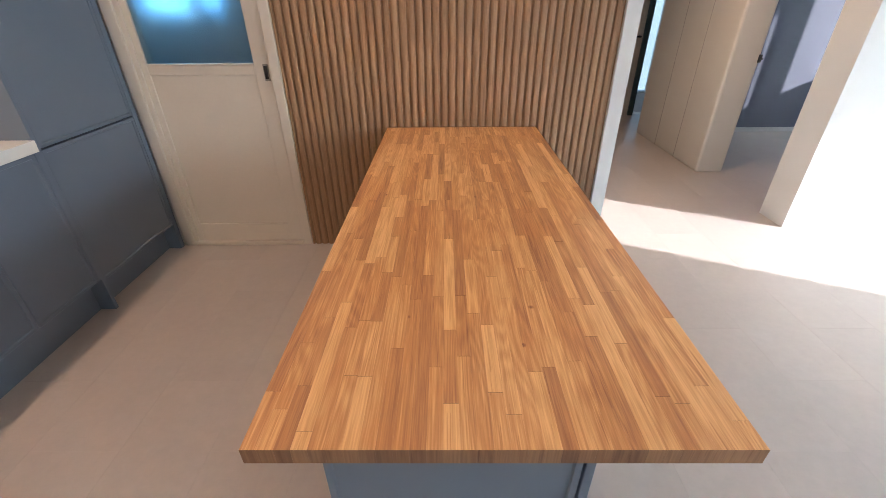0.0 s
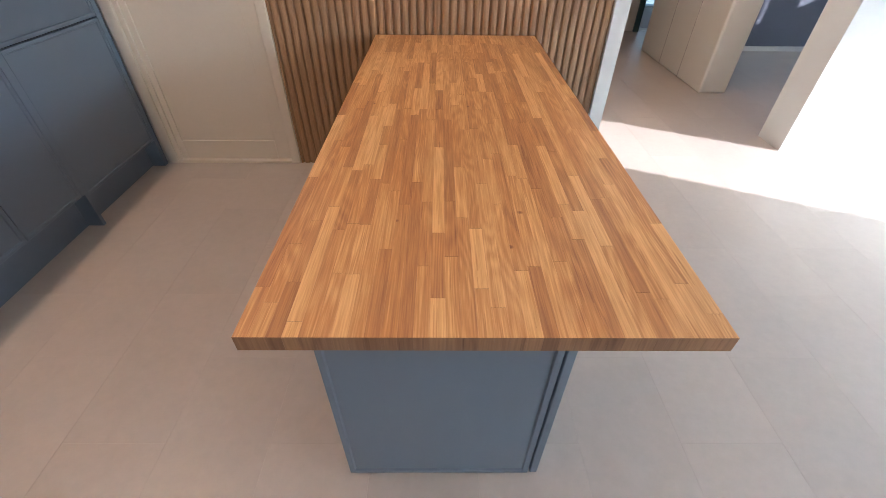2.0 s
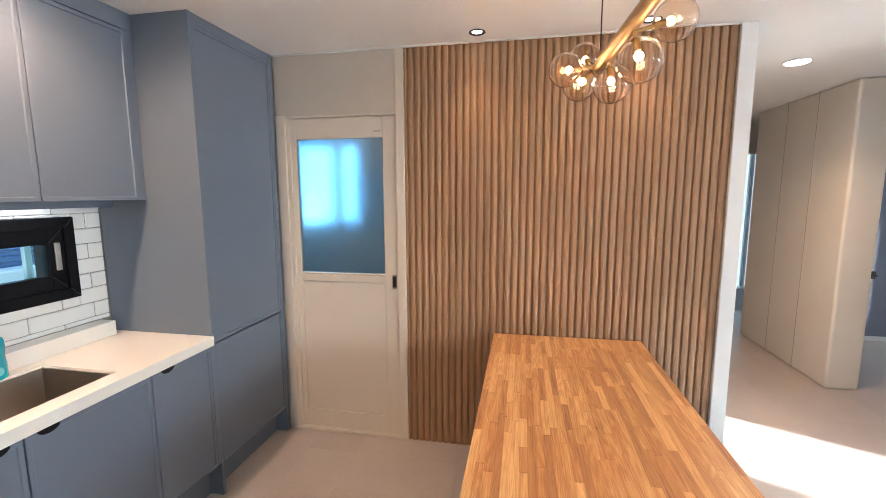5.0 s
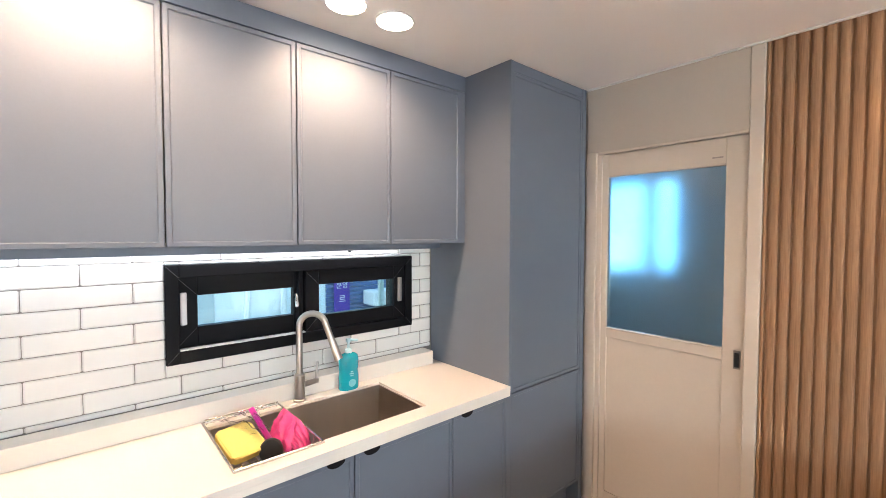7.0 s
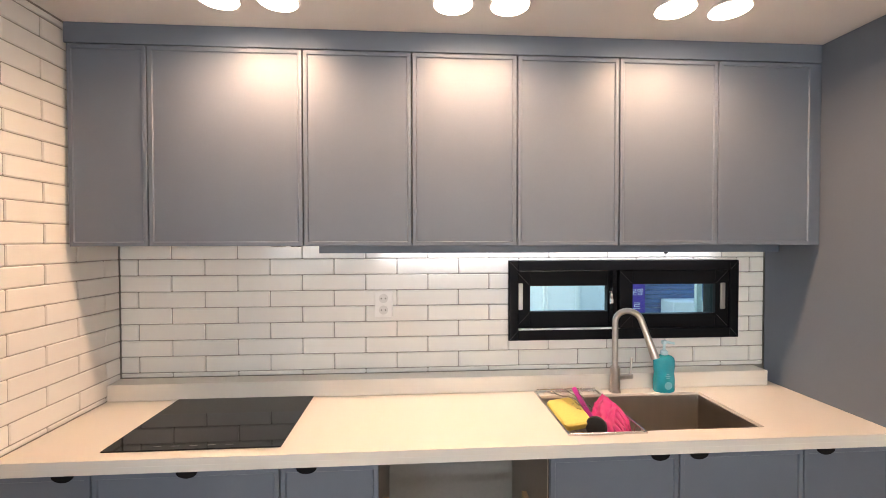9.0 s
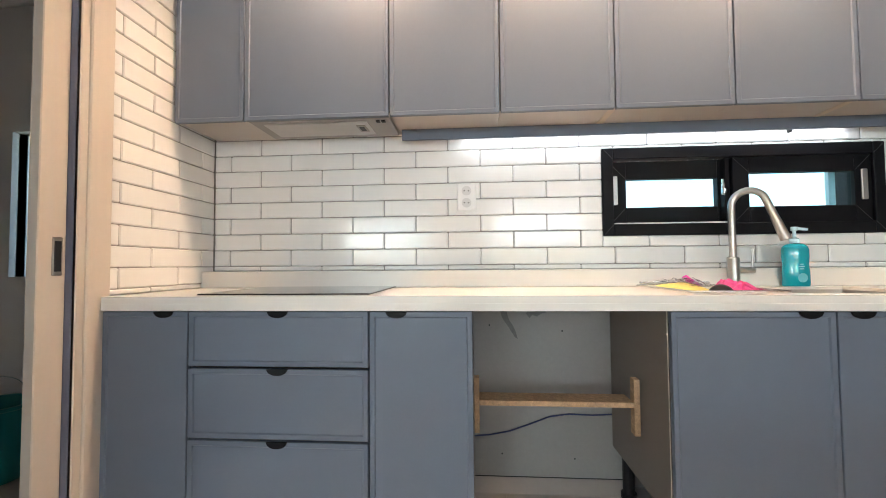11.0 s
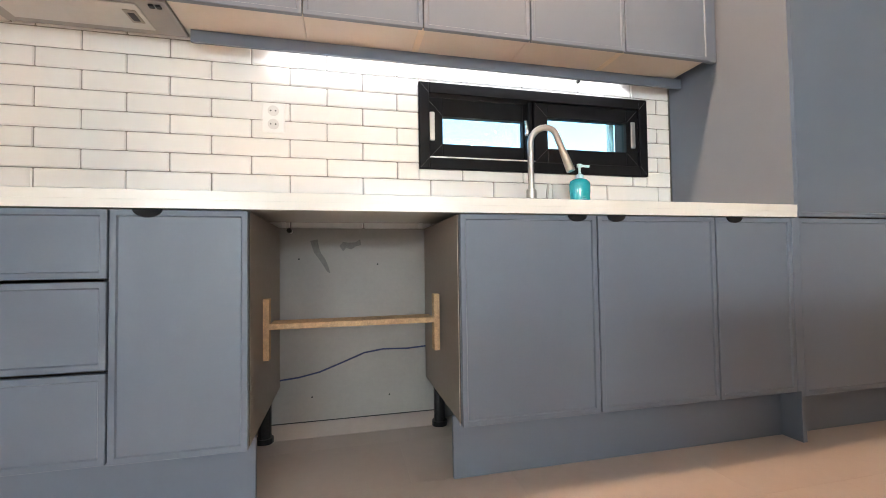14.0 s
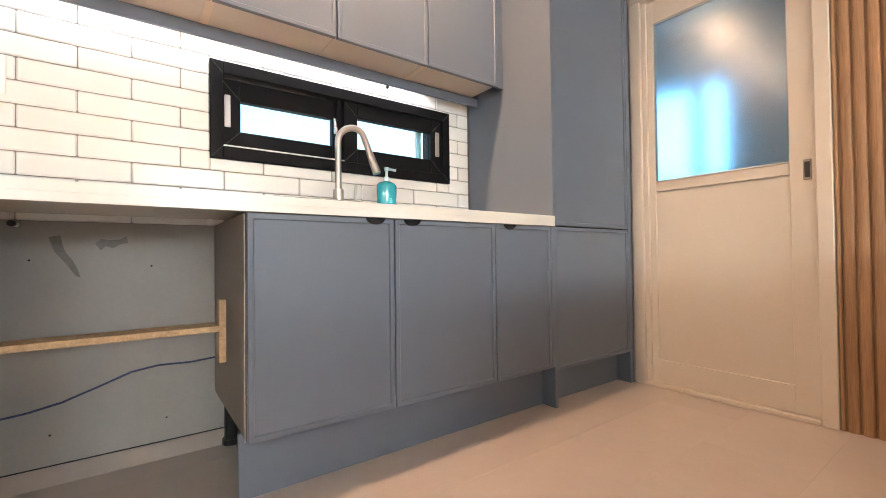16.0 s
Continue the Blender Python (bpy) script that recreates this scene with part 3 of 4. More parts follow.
def kitchen_sink():
    x0, x1, y0, y1 = SINK
    t = thing("kitchen_sink", ((x0 + x1) / 2, (y0 + y1) / 2, 0.68), "deep undermount stainless steel kitchen sink", "sink")
    w, d, rim = 0.005, 0.69, CT - 0.011
    walls = cuboid(x0 + 0.0005, x1 - 0.0005, y0 + 0.0005, y1 - 0.0005, d - 0.006, rim)
    walls.normal_update()
    mouth = max(walls.faces, key=lambda f: f.normal.z)
    bmesh.ops.inset_region(walls, faces=[mouth], thickness=w, use_even_offset=True)
    bmesh.ops.inset_region(walls, faces=[mouth], thickness=0.004, depth=-(rim - d), use_even_offset=True)
    corners = [e for e in walls.edges if min(v.co.z for v in e.verts) < d + 0.002 and all(x0 + 0.003 < v.co.x < x1 - 0.003 for v in e.verts)]
    bmesh.ops.bevel(walls, geom=corners, offset=0.006, segments=3, affect="EDGES", profile=0.5)
    part("basin", walls, SINK_STEEL, t, "", True)
    part("drain", lathe([(0.055, 0), (0.055, 0.004), (0.045, 0.005), (0.04, 0.002)], (0.32, 2.35, d + 0.0005)), CHROME, t, "chrome drain", True)
    part("maker_plate", cuboid(x0 + w, x0 + w + 0.001, 2.22, 2.25, 0.845, 0.851), DARK_STEEL, t)
    return t


kitchen_sink()


def faucet():
    bx, by = 0.122, 2.285
    t = thing("kitchen_faucet", (bx, by, CT), "brushed steel kitchen faucet with a high arched spout", "faucet")
    part("body", lathe([(0.028, 0.001), (0.028, 0.006), (0.0225, 0.009), (0.0225, 0.115), (0.018, 0.12)], (bx, by, CT)), STEEL, t, "", True)
    d = Vector((0.62, 0.78, 0)).normalized()
    r = 0.058
    top = CT + 0.326
    pts = [(bx, by, CT + 0.11), (bx, by, CT + 0.2), (bx, by, top)]
    for k in range(1, 13):
        a = math.pi * k / 12 * 0.93
        pts.append(Vector((bx, by, top)) + d * (r - r * math.cos(a)) + Vector((0, 0, r * math.sin(a))))
    end = Vector(pts[-1])
    drop = (end - Vector(pts[-2])).normalized()
    part("spout", tube(pts + [end + drop * 0.075], 0.0138, 14), STEEL, t, "", True)
    head = end + drop * 0.066
    part("spray_head", merged(rod(head, head + drop * 0.052, 0.0145, 20, 0.017), rod(head + drop * 0.052, head + drop * 0.054, 0.0155, 20), rod(head + drop * 0.054, head + drop * 0.10, 0.017, 20, 0.0185)), STEEL, t, "", True)
    side = Vector((-0.2, 1, 0)).normalized()
    c = Vector((bx, by, CT + 0.065))
    lever = part("lever_base", rod(c + side * 0.02, c + side * 0.092, 0.0125, 14), STEEL, t, "", True)
    part("lever", rod(c + side * 0.083 + Vector((0, 0, 0.005)), c + side * 0.093 + Vector((0, 0, 0.085)), 0.0045, 10, 0.006), STEEL, lever, "", True)
    return t


faucet()


BADGE = surface("pale_blue_print", (0.13, 0.52, 0.60), 0.4)


def soap_bottle():
    c = (0.130, 2.518, CT)
    t = thing("soap_bottle", c, "turquoise liquid soap pump bottle on the worktop", "bottle")
    body = lathe([(0.047, 0.001), (0.0505, 0.006), (0.050, 0.06), (0.0465, 0.088), (0.0495, 0.115), (0.0495, 0.145), (0.046, 0.158), (0.034, 0.167), (0.017, 0.172)], c, 28)
    for v in body.verts:
        v.co.x = c[0] + (v.co.x - c[0]) * 0.68
    part("bottle", body, TEAL, t, "turquoise soap-filled bottle", True)
    part("collar", lathe([(0.017, 0.1725), (0.017, 0.188), (0.012, 0.192), (0.006, 0.196), (0.006, 0.225)], c, 18), CLEAR, t, "pale clear pump collar", True)
    part("nozzle", merged(rod((c[0], c[1], c[2] + 0.223), (c[0], c[1], c[2] + 0.238), 0.012, 14), rod((c[0], c[1] + 0.004, c[2] + 0.232), (c[0] + 0.012, c[1] + 0.042, c[2] + 0.226), 0.006, 10)), CLEAR, t, "", True)
    lab = rod((0, 0, 0), (0.001, 0, 0), 0.018, 24)
    lab.transform(Matrix.Translation((c[0] + 0.0332, c[1] + 0.002, c[2] + 0.035)))
    part("label_badge", lab, BADGE, t, "pale round printed badge")
    for k, w in enumerate((0.016, 0.022, 0.012)):
        part("print_line", cuboid(c[0] + 0.030, c[0] + 0.0335, c[1] - w / 2, c[1] + w / 2, c[2] + 0.068 + 0.009 * k, c[2] + 0.072 + 0.009 * k), BADGE, t)
    return t


soap_bottle()


def cooktop():
    t = thing("cooktop", (0.307, 0.6, CT), "black glass induction cooktop set on the worktop", "cooktop")
    part("glass_plate", cuboid(0.052, 0.563, 0.304, 0.894, CT + 0.0005, CT + 0.0055, 0.0015, 2), COOK_GLASS, t)
    mark = surface("grey_print", (0.10, 0.10, 0.10), 0.3)
    for k in range(5):
        part("touch_mark", cuboid(0.535, 0.541, 0.46 + 0.06 * k, 0.485 + 0.06 * k, CT + 0.0055, CT + 0.0058), mark, t)
    return t


cooktop()


# ---- doors ----
def utility_door():
    y = 3.806
    f = thing("door_1", (1.03, y, F), "closed cream sliding door with a frosted blue glass pane", "door", kind="structure")
    part("jamb", cuboid(0.602, 0.664, 3.79, 3.97, F, 2.093, 0.003), CREAM, f)
    part("jamb_stop", cuboid(0.664, 0.69, 3.803, 3.84, F, 2.08, 0.002), CREAM, f)
    part("jamb", cuboid(1.382, 1.4345, 3.793, 3.97, F, CEIL - 0.001, 0.003), CREAM, f)
    part("header_panel", cuboid(0.602, 1.381, 3.798, 3.83, 2.093, CEIL - 0.001, 0.001), HEADER, f)
    part("header_lip", cuboid(0.672, 1.381, 3.792, 3.83, 2.078, 2.092, 0.002), CREAM, f)
    part("threshold", cuboid(0.664, 1.381, 3.79, 3.97, F, F + 0.02, 0.003), CREAM, f)
    leaf = part("leaf", merged(cuboid(0.685, 0.722, y + 0.01, y + 0.045, 0.042, 2.076, 0.002), cuboid(1.292, 1.381, y + 0.01, y + 0.045, 0.042, 2.076, 0.002),
                               cuboid(0.722, 1.292, y + 0.01, y + 0.045, 1.950, 2.076, 0.002), cuboid(0.722, 1.292, y + 0.01, y + 0.045, 1.050, 1.107, 0.002),
                               cuboid(0.722, 1.292, y + 0.01, y + 0.045, 0.042, 0.16, 0.002), cuboid(0.722, 1.292, y + 0.021, y + 0.04, 0.16, 1.050)), CREAM, f)
    part("pane", cuboid(0.722, 1.292, y + 0.022, y + 0.028, 1.107, 1.950), FROST, leaf, "frosted blue glass pane").visible_shadow = False
    for a, b, c, d in ((0.722, 1.292, 1.950, 1.958), (0.722, 1.292, 1.099, 1.107)):
        part("glazing_bead", cuboid(a, b, y + 0.004, y + 0.012, c, d, 0.002), CREAM, leaf)
    part("maker_tag", cuboid(1.235, 1.28, y + 0.0085, y + 0.0102, 1.985, 1.992), DARK_STEEL, leaf, "tiny metal tag")
    h = part("recessed_pull", cuboid(1.338, 1.366, y + 0.006, y + 0.012, 1.02, 1.105, 0.002), DARK_STEEL, leaf, "dark nickel recessed pull")
    part("pull_cup", cuboid(1.343, 1.361, y + 0.004, y + 0.0065, 1.03, 1.095, 0.001), BLACK, h)
    return f


utility_door()


def bathroom_door():
    f = thing("door_2", (0.9, -0.05, F), "cream sliding bathroom door standing partly open", "door", kind="structure")
    part("jamb", merged(cuboid(0.639, 0.672, -0.009, 0.014, F, 2.11, 0.004), cuboid(0.645, 0.700, -0.0105, 0.004, F, 2.075, 0.003), cuboid(0.639, 0.70, -0.14, -0.055, F, 2.11, 0.003)), CREAM, f)
    part("jamb", cuboid(1.50, 1.56, -0.14, 0.014, F, 2.11, 0.004), CREAM, f)
    part("head", cuboid(0.70, 1.50, -0.14, 0.014, 2.07, 2.11, 0.004), CREAM, f)
    part("header_panel", cuboid(0.673, 1.56, 0.0008, 0.011, 2.1105, CEIL - 0.001, 0.001), HEADER, f)
    leaf = part("leaf", cuboid(0.7005, 0.788, -0.066, -0.030, F + 0.01, 2.066, 0.003), CREAM, f)
    h = part("recessed_pull", cuboid(0.714, 0.746, -0.0305, -0.0265, 0.972, 1.090, 0.003), DARK_STEEL, leaf, "dark nickel recessed pull")
    part("pull_cup", cuboid(0.719, 0.741, -0.0275, -0.025, 0.985, 1.078, 0.001), BLACK, h)
    return f


bathroom_door()


# ---- kitchen window ----
def ring(y0, y1, z0, z1, wy, wz, x0, x1, bevel=0.002):
    return merged(cuboid(x0, x1, y0, y0 + wy, z0, z1, bevel), cuboid(x0, x1, y1 - wy, y1, z0, z1, bevel),
                  cuboid(x0, x1, y0 + wy, y1 - wy, z0, z0 + wz, bevel), cuboid(x0, x1, y0 + wy, y1 - wy, z1 - wz, z1, bevel))


def kitchen_window():
    w = thing("window_1", (0.0, 2.4, WIN_Z0), "small black-framed sliding kitchen window over the sink", "window", kind="structure")
    f = part("window_frame", ring(WIN_Y0, WIN_Y1, WIN_Z0, WIN_Z1, 0.046, 0.05, -0.19, 0.014, 0.003), BLACK_FRAME, w, "black frame")
    part("track", cuboid(-0.012, 0.0145, WIN_Y0 + 0.048, 2.36, WIN_Z0 + 0.0505, WIN_Z0 + 0.0555), WHITE_PLASTIC, f, "bright metal track")
    part("track", cuboid(-0.06, -0.03, WIN_Y0 + 0.046, 2.37, WIN_Z1 - 0.0535, WIN_Z1 - 0.0505), CHROME, f, "bright metal track")
    seam = surface("grey_seam", (0.06, 0.06, 0.06), 0.5)
    for y, z, sy, sz in ((WIN_Y0, WIN_Z0, 1, 1), (WIN_Y0, WIN_Z1, 1, -1), (WIN_Y1, WIN_Z0, -1, 1), (WIN_Y1, WIN_Z1, -1, -1)):
        part("mitre_joint", rod((0.014, y + sy * 0.004, z + sz * 0.004), (0.014, y + sy * 0.044, z + sz * 0.048), 0.0009, 6), seam, f)
    rear = part("sash", ring(1.853, 2.402, 1.171, 1.458, 0.075, 0.079, -0.085, -0.045), BLACK_FRAME, w)
    front = part("sash", ring(2.365, 2.931, 1.171, 1.458, 0.068, 0.069, -0.04, 0.002), BLACK_FRAME, w)
    for y, z, sy, sz in ((1.853, 1.171, 1, 1), (1.853, 1.458, 1, -1)):
        part("mitre_joint", rod((-0.045, y + sy * 0.004, z + sz * 0.004), (-0.045, y + sy * 0.071, z + sz * 0.075), 0.0009, 6), seam, rear)
    for y, z, sy, sz in ((2.365, 1.171, 1, 1), (2.365, 1.458, 1, -1), (2.931, 1.171, -1, 1), (2.931, 1.458, -1, -1)):
        part("mitre_joint", rod((0.002, y + sy * 0.004, z + sz * 0.004), (0.002, y + sy * 0.064, z + sz * 0.065), 0.0009, 6), seam, front)
    part("pane", cuboid(-0.067, -0.063, 1.927, 2.328, 1.249, 1.38), CYAN_GLASS, rear).visible_shadow = False
    part("pane", cuboid(-0.021, -0.017, 2.432, 2.864, 1.239, 1.39), CYAN_GLASS, front).visible_shadow = False
    part("grip", cuboid(-0.047, -0.037, 1.866, 1.889, 1.262, 1.394, 0.003), WHITE_PLASTIC, rear, "silver-white finger grip")
    part("grip", cuboid(0.0, 0.010, 2.886, 2.911, 1.262, 1.394, 0.003), STEEL, front, "silver finger grip")
    part("screen_edge", cuboid(-0.112, -0.088, 2.828, 2.856, 1.18, 1.47, 0.002), WHITE_PLASTIC, w, "white insect screen edge")
    part("latch", merged(cuboid(0.0, 0.010, 2.314, 2.331, 1.292, 1.345, 0.004), rod((0.008, 2.322, 1.325), (0.02, 2.312, 1.36), 0.0055, 10), rod((0.012, 2.322, 1.30), (0.012, 2.322, 1.318), 0.009, 12)), CHROME, w, "chrome latch")
    part("overlap_stop", cuboid(-0.044, -0.005, 2.335, 2.356, 1.171, 1.458, 0.002), BLACK_FRAME, w)
    return w


kitchen_window()


def side_window(name, axis, at, a0, a1, z0, z1, bars, label, frame_mat, thick=0.05, glass=GLASS):
    """A plain window in an opening: frame, upright bars and panes. axis: the way that it faces."""
    def blk(p, q, r, s, d=thick):
        return cuboid(at - d / 2, at + d / 2, p, q, r, s) if axis == "x" else cuboid(p, q, at - d / 2, at + d / 2, r, s)
    w = thing(name, (at, (a0 + a1) / 2, z0) if axis == "x" else ((a0 + a1) / 2, at, z0), label, "window", kind="structure")
    part("window_frame", merged(blk(a0, a1, z0, z0 + 0.05), blk(a0, a1, z1 - 0.05, z1), blk(a0, a0 + 0.05, z0 + 0.05, z1 - 0.05), blk(a1 - 0.05, a1, z0 + 0.05, z1 - 0.05)), frame_mat, w)
    for p, q in bars:
        part("mullion", blk(p, q, z0 + 0.05, z1 - 0.05), frame_mat, w)
    edges = [a0 + 0.05] + [v for b in bars for v in b] + [a1 - 0.05]
    for p, q in zip(edges[::2], edges[1::2]):
        part("pane", blk(p, q, z0 + 0.05, z1 - 0.05, 0.006), glass, w).visible_shadow = False
    return w


side_window("window_2", "x", 7.9, 1.60, 3.94, 0.0, 2.24, [(2.74, 2.80)], "wide white-framed living room window door", WHITE_PLASTIC)
# unseen window, added round the corner fill lamp's opening
side_window("window_8", "x", 7.9, -2.1, 0.10, 1.20, 2.00, [(-1.03, -0.97)], "added unseen white-framed window for the corner fill lamp", WHITE_PLASTIC)
side_window("window_3", "x", 7.9, 5.38, 6.40, 1.17, 2.30, [(5.506, 5.638)], "white-framed bedroom window", WHITE_PLASTIC)
side_window("window_4", "y", 9.1, 4.65, 6.85, -0.02, 2.30, [(5.75, 5.81)], "bright white-framed window of the far room", WHITE_PLASTIC)
side_window("window_5", "y", 5.18, -0.10, 0.64, 1.25, 2.15, [(0.33, 0.43)], "small white utility room window", WHITE_PLASTIC, glass=TINTED)
# unseen window, added round the south fill lamp's opening
side_window("window_7", "y", -2.53, 3.05, 5.95, 0.85, 2.2, [(4.47, 4.53)], "added unseen white-framed window for the south fill lamp", WHITE_PLASTIC)
side_window("window_6", "x", -0.26, -1.35, -0.65, 0.9, 1.8, [], "small bathroom window", WHITE_PLASTIC)


# ---- power socket ----
def socket():
    t = thing("power_socket", (0.0, 1.203, 1.25), "white double power socket on the tiled wall", "socket")
    part("plate", cuboid(0.001, 0.0095, 1.161, 1.247, 1.244, 1.367, 0.003, 2), WHITE_PLASTIC, t)
    hole = surface("socket_hole", (0.05, 0.05, 0.05), 0.6)
    for z in (1.278, 1.333):
        cup = part("outlet", merged(rod((0.0095, 1.203, z), (0.0125, 1.203, z), 0.0215, 24), ), surface("socket_shade", (0.66, 0.65, 0.63), 0.5), t)
        for dy in (-0.0095, 0.0095):
            part("pin_hole", rod((0.0115, 1.203 + dy, z), (0.0129, 1.203 + dy, z), 0.0032, 10), hole, cup)


socket()


# ---- open bay under the worktop ----
def bay():
    w = thing("wallboard", (0, 1.53, 0.064), "bare grey board wall stained inside the open bay", "panel")
    part("board", cuboid(-0.008, 0.006, 1.16, 1.90, 0.064, 0.851), BOARD, w)
    smear = surface("grey_glue_smear", (0.19, 0.187, 0.18), 0.85, vary=0.3, small=80)
    for outline in ([(1.345, 0.800), (1.352, 0.775), (1.36, 0.752), (1.372, 0.735), (1.388, 0.712), (1.412, 0.672), (1.425, 0.664), (1.416, 0.698), (1.402, 0.728), (1.388, 0.748), (1.380, 0.772), (1.374, 0.806)],
                    [(1.462, 0.778), (1.478, 0.756), (1.490, 0.770), (1.512, 0.764), (1.528, 0.776), (1.552, 0.782), (1.548, 0.806), (1.528, 0.794), (1.500, 0.792), (1.478, 0.796)]):
        bm = bmesh.new()
        back, front = ([bm.verts.new((x, y, z)) for y, z in outline] for x in (0.005, 0.0072))
        n = len(outline)
        for k in range(n):
            bm.faces.new((back[k], back[(k + 1) % n], front[(k + 1) % n], front[k]))
        bm.faces.new(front)
        bm.faces.new(back[::-1])
        bmesh.ops.recalc_face_normals(bm, faces=bm.faces[:])
        part("glue_smear", bm, smear, w, "grey dried adhesive smear")
    part("foot_gap", cuboid(-0.0085, 0.0065, 1.16, 1.90, 0.0595, 0.0638), BLACK, w, "dark gap along the foot")
    cove = cuboid(-0.0085, 0.009, 1.16, 1.90, F, 0.059)
    for v in cove.verts:
        if v.co.x > 0 and v.co.z < 0.04:
            v.co.x = 0.07
    solid("floor_upturn", cove, FLOOR, "pale floor covering turned up at the bare wall", "skirting")
    for y, z in ((1.62, 0.70), (1.30, 0.725), (1.665, 0.145), (1.35, 0.16)):
        part("anchor_hole", rod((0.004, y, z), (0.0068, y, z), 0.0035, 10), BLACK, w, "small dark anchor hole")
    s = thing("bay_shelf", (0.35, 1.52, 0.5), "raw chipboard rail shelf on two upright cleats in the bay", "shelf")
    part("board", cuboid(0.305, 0.402, 1.249, 1.780, 0.498, 0.516, 0.0008), CHIP, s, "raw chipboard board")
    part("cleat", cuboid(0.366, 0.404, 1.2305, 1.2485, 0.402, 0.595, 0.0008), CHIP, s)
    part("cleat", cuboid(0.366, 0.404, 1.7805, 1.8000, 0.402, 0.595, 0.0008), CHIP, s)
    solid("edge_band", cuboid(0.5815, 0.584, 1.8172, 1.8185, LOW_Z0, 0.849), EDGE, "pale edge strip on the side of the sink cabinet", "trim")
    wire = tube([(0.014, 1.16, 0.232), (0.014, 1.30, 0.245), (0.016, 1.38, 0.262), (0.018, 1.47, 0.295), (0.018, 1.56, 0.33), (0.016, 1.64, 0.341), (0.014, 1.74, 0.337), (0.014, 1.86, 0.345)], 0.0035, 8)
    solid("cable", wire, surface("blue_cable", (0.03, 0.04, 0.12), 0.4), "thin dark blue cable running along the wallboard", "cable", smooth=True)
    for y in (1.242, 1.806):
        b = thing("corner_bracket", (0.015, y, 0.853), "small white plastic bracket under the worktop in the bay", "bracket", "worktop brackets")
        part("upright", cuboid(0.0015, 0.005, y - 0.009, y + 0.009, 0.8535, 0.8755, 0.001), WHITE_PLASTIC, b)
        part("arm", cuboid(0.005, 0.034, y - 0.009, y + 0.009, 0.8715, 0.8755, 0.001), WHITE_PLASTIC, b)
    c = thing("wall_pipe_stub", (0.03, 1.33, 0.83), "small taped pipe stub under the worktop", "pipe")
    part("pipe", rod((0.008, 1.27, 0.838), (0.07, 1.27, 0.838), 0.008, 12), WHITE_PLASTIC, c, "", True)
    part("tape", rod((0.05, 1.27, 0.838), (0.075, 1.27, 0.838), 0.0095, 12), BLACK, c, "", True)


bay()


# ---- sink rack and what lies in it ----
RACK = surface("rack_steel", (0.58, 0.57, 0.56), 0.25, 1.0, vary=0.04)


def sink_rack():
    t = thing("sink_rack", (0.34, 2.05, 0.80), "chrome wire dish rack hung over the sink", "dish rack")
    x0, x1, y0, y1, z, zb = 0.118, 0.552, 1.907, 2.196, CT + 0.006, 0.835
    part("rim", tube([(x0, y0, z), (x1, y0, z), (x1, y1, z), (x0, y1, z), (x0, y0, z)], 0.0048, 8), RACK, t, "", True)
    part("rim", tube([(x0 + 0.03, y0 + 0.012, zb), (x1 - 0.035, y0 + 0.012, zb), (x1 - 0.035, y1 - 0.012, zb), (x0 + 0.03, y1 - 0.012, zb), (x0 + 0.03, y0 + 0.012, zb)], 0.0025, 8), RACK, t, "", True)
    part("rim", tube([(x0 + 0.005, y0 + 0.006, z + 0.012), (x0 + 0.005, y1 - 0.006, z + 0.012)], 0.003, 8), RACK, t, "", True)
    n = 11
    for k in range(n):
        y = y0 + 0.012 + (y1 - y0 - 0.024) * k / (n - 1)
        part("wire", tube([(x0, y, z), (x0 + 0.03, y, zb), (x1 - 0.035, y, zb), (x1, y, z)], 0.0021, 6), RACK, t)
    for k in range(10):
        x = x0 + 0.03 + (x1 - x0 - 0.065) * k / 9
        part("wire", tube([(x, y0, z), (x, y0 + 0.012, zb), (x, y1 - 0.012, zb), (x, y1, z)], 0.0021, 6), RACK, t)


sink_rack()


def soft_block(sx, sy, sz, seed, amount, where, power=0.55):
    """A soft, creased pad."""
    bm = bmesh.new()
    bmesh.ops.create_icosphere(bm, subdivisions=4, radius=1)
    for v in bm.verts:
        p = Vector([math.copysign(abs(c) ** power, c) for c in v.co])
        n = noise.noise(v.co * 2.3 + Vector((seed, seed, 0))) * amount
        n += noise.noise(v.co * 6.0 + Vector((0, seed, seed))) * amount * 0.4
        p *= 1 + n
        v.co = (p.x * sx, p.y * sy, p.z * sz)
    bm.transform(where)
    return bm


solid("dishcloth", soft_block(0.098, 0.062, 0.016, 2.0, 0.06, pose(0.335, 1.985, 0.893, 6, 8, 4), 0.3), YELLOW, "folded yellow dishcloth lying in the wire rack", "cloth", smooth=True)
film = glassy("clear_film", (0.97, 0.97, 0.97), 0.12, 1.06)


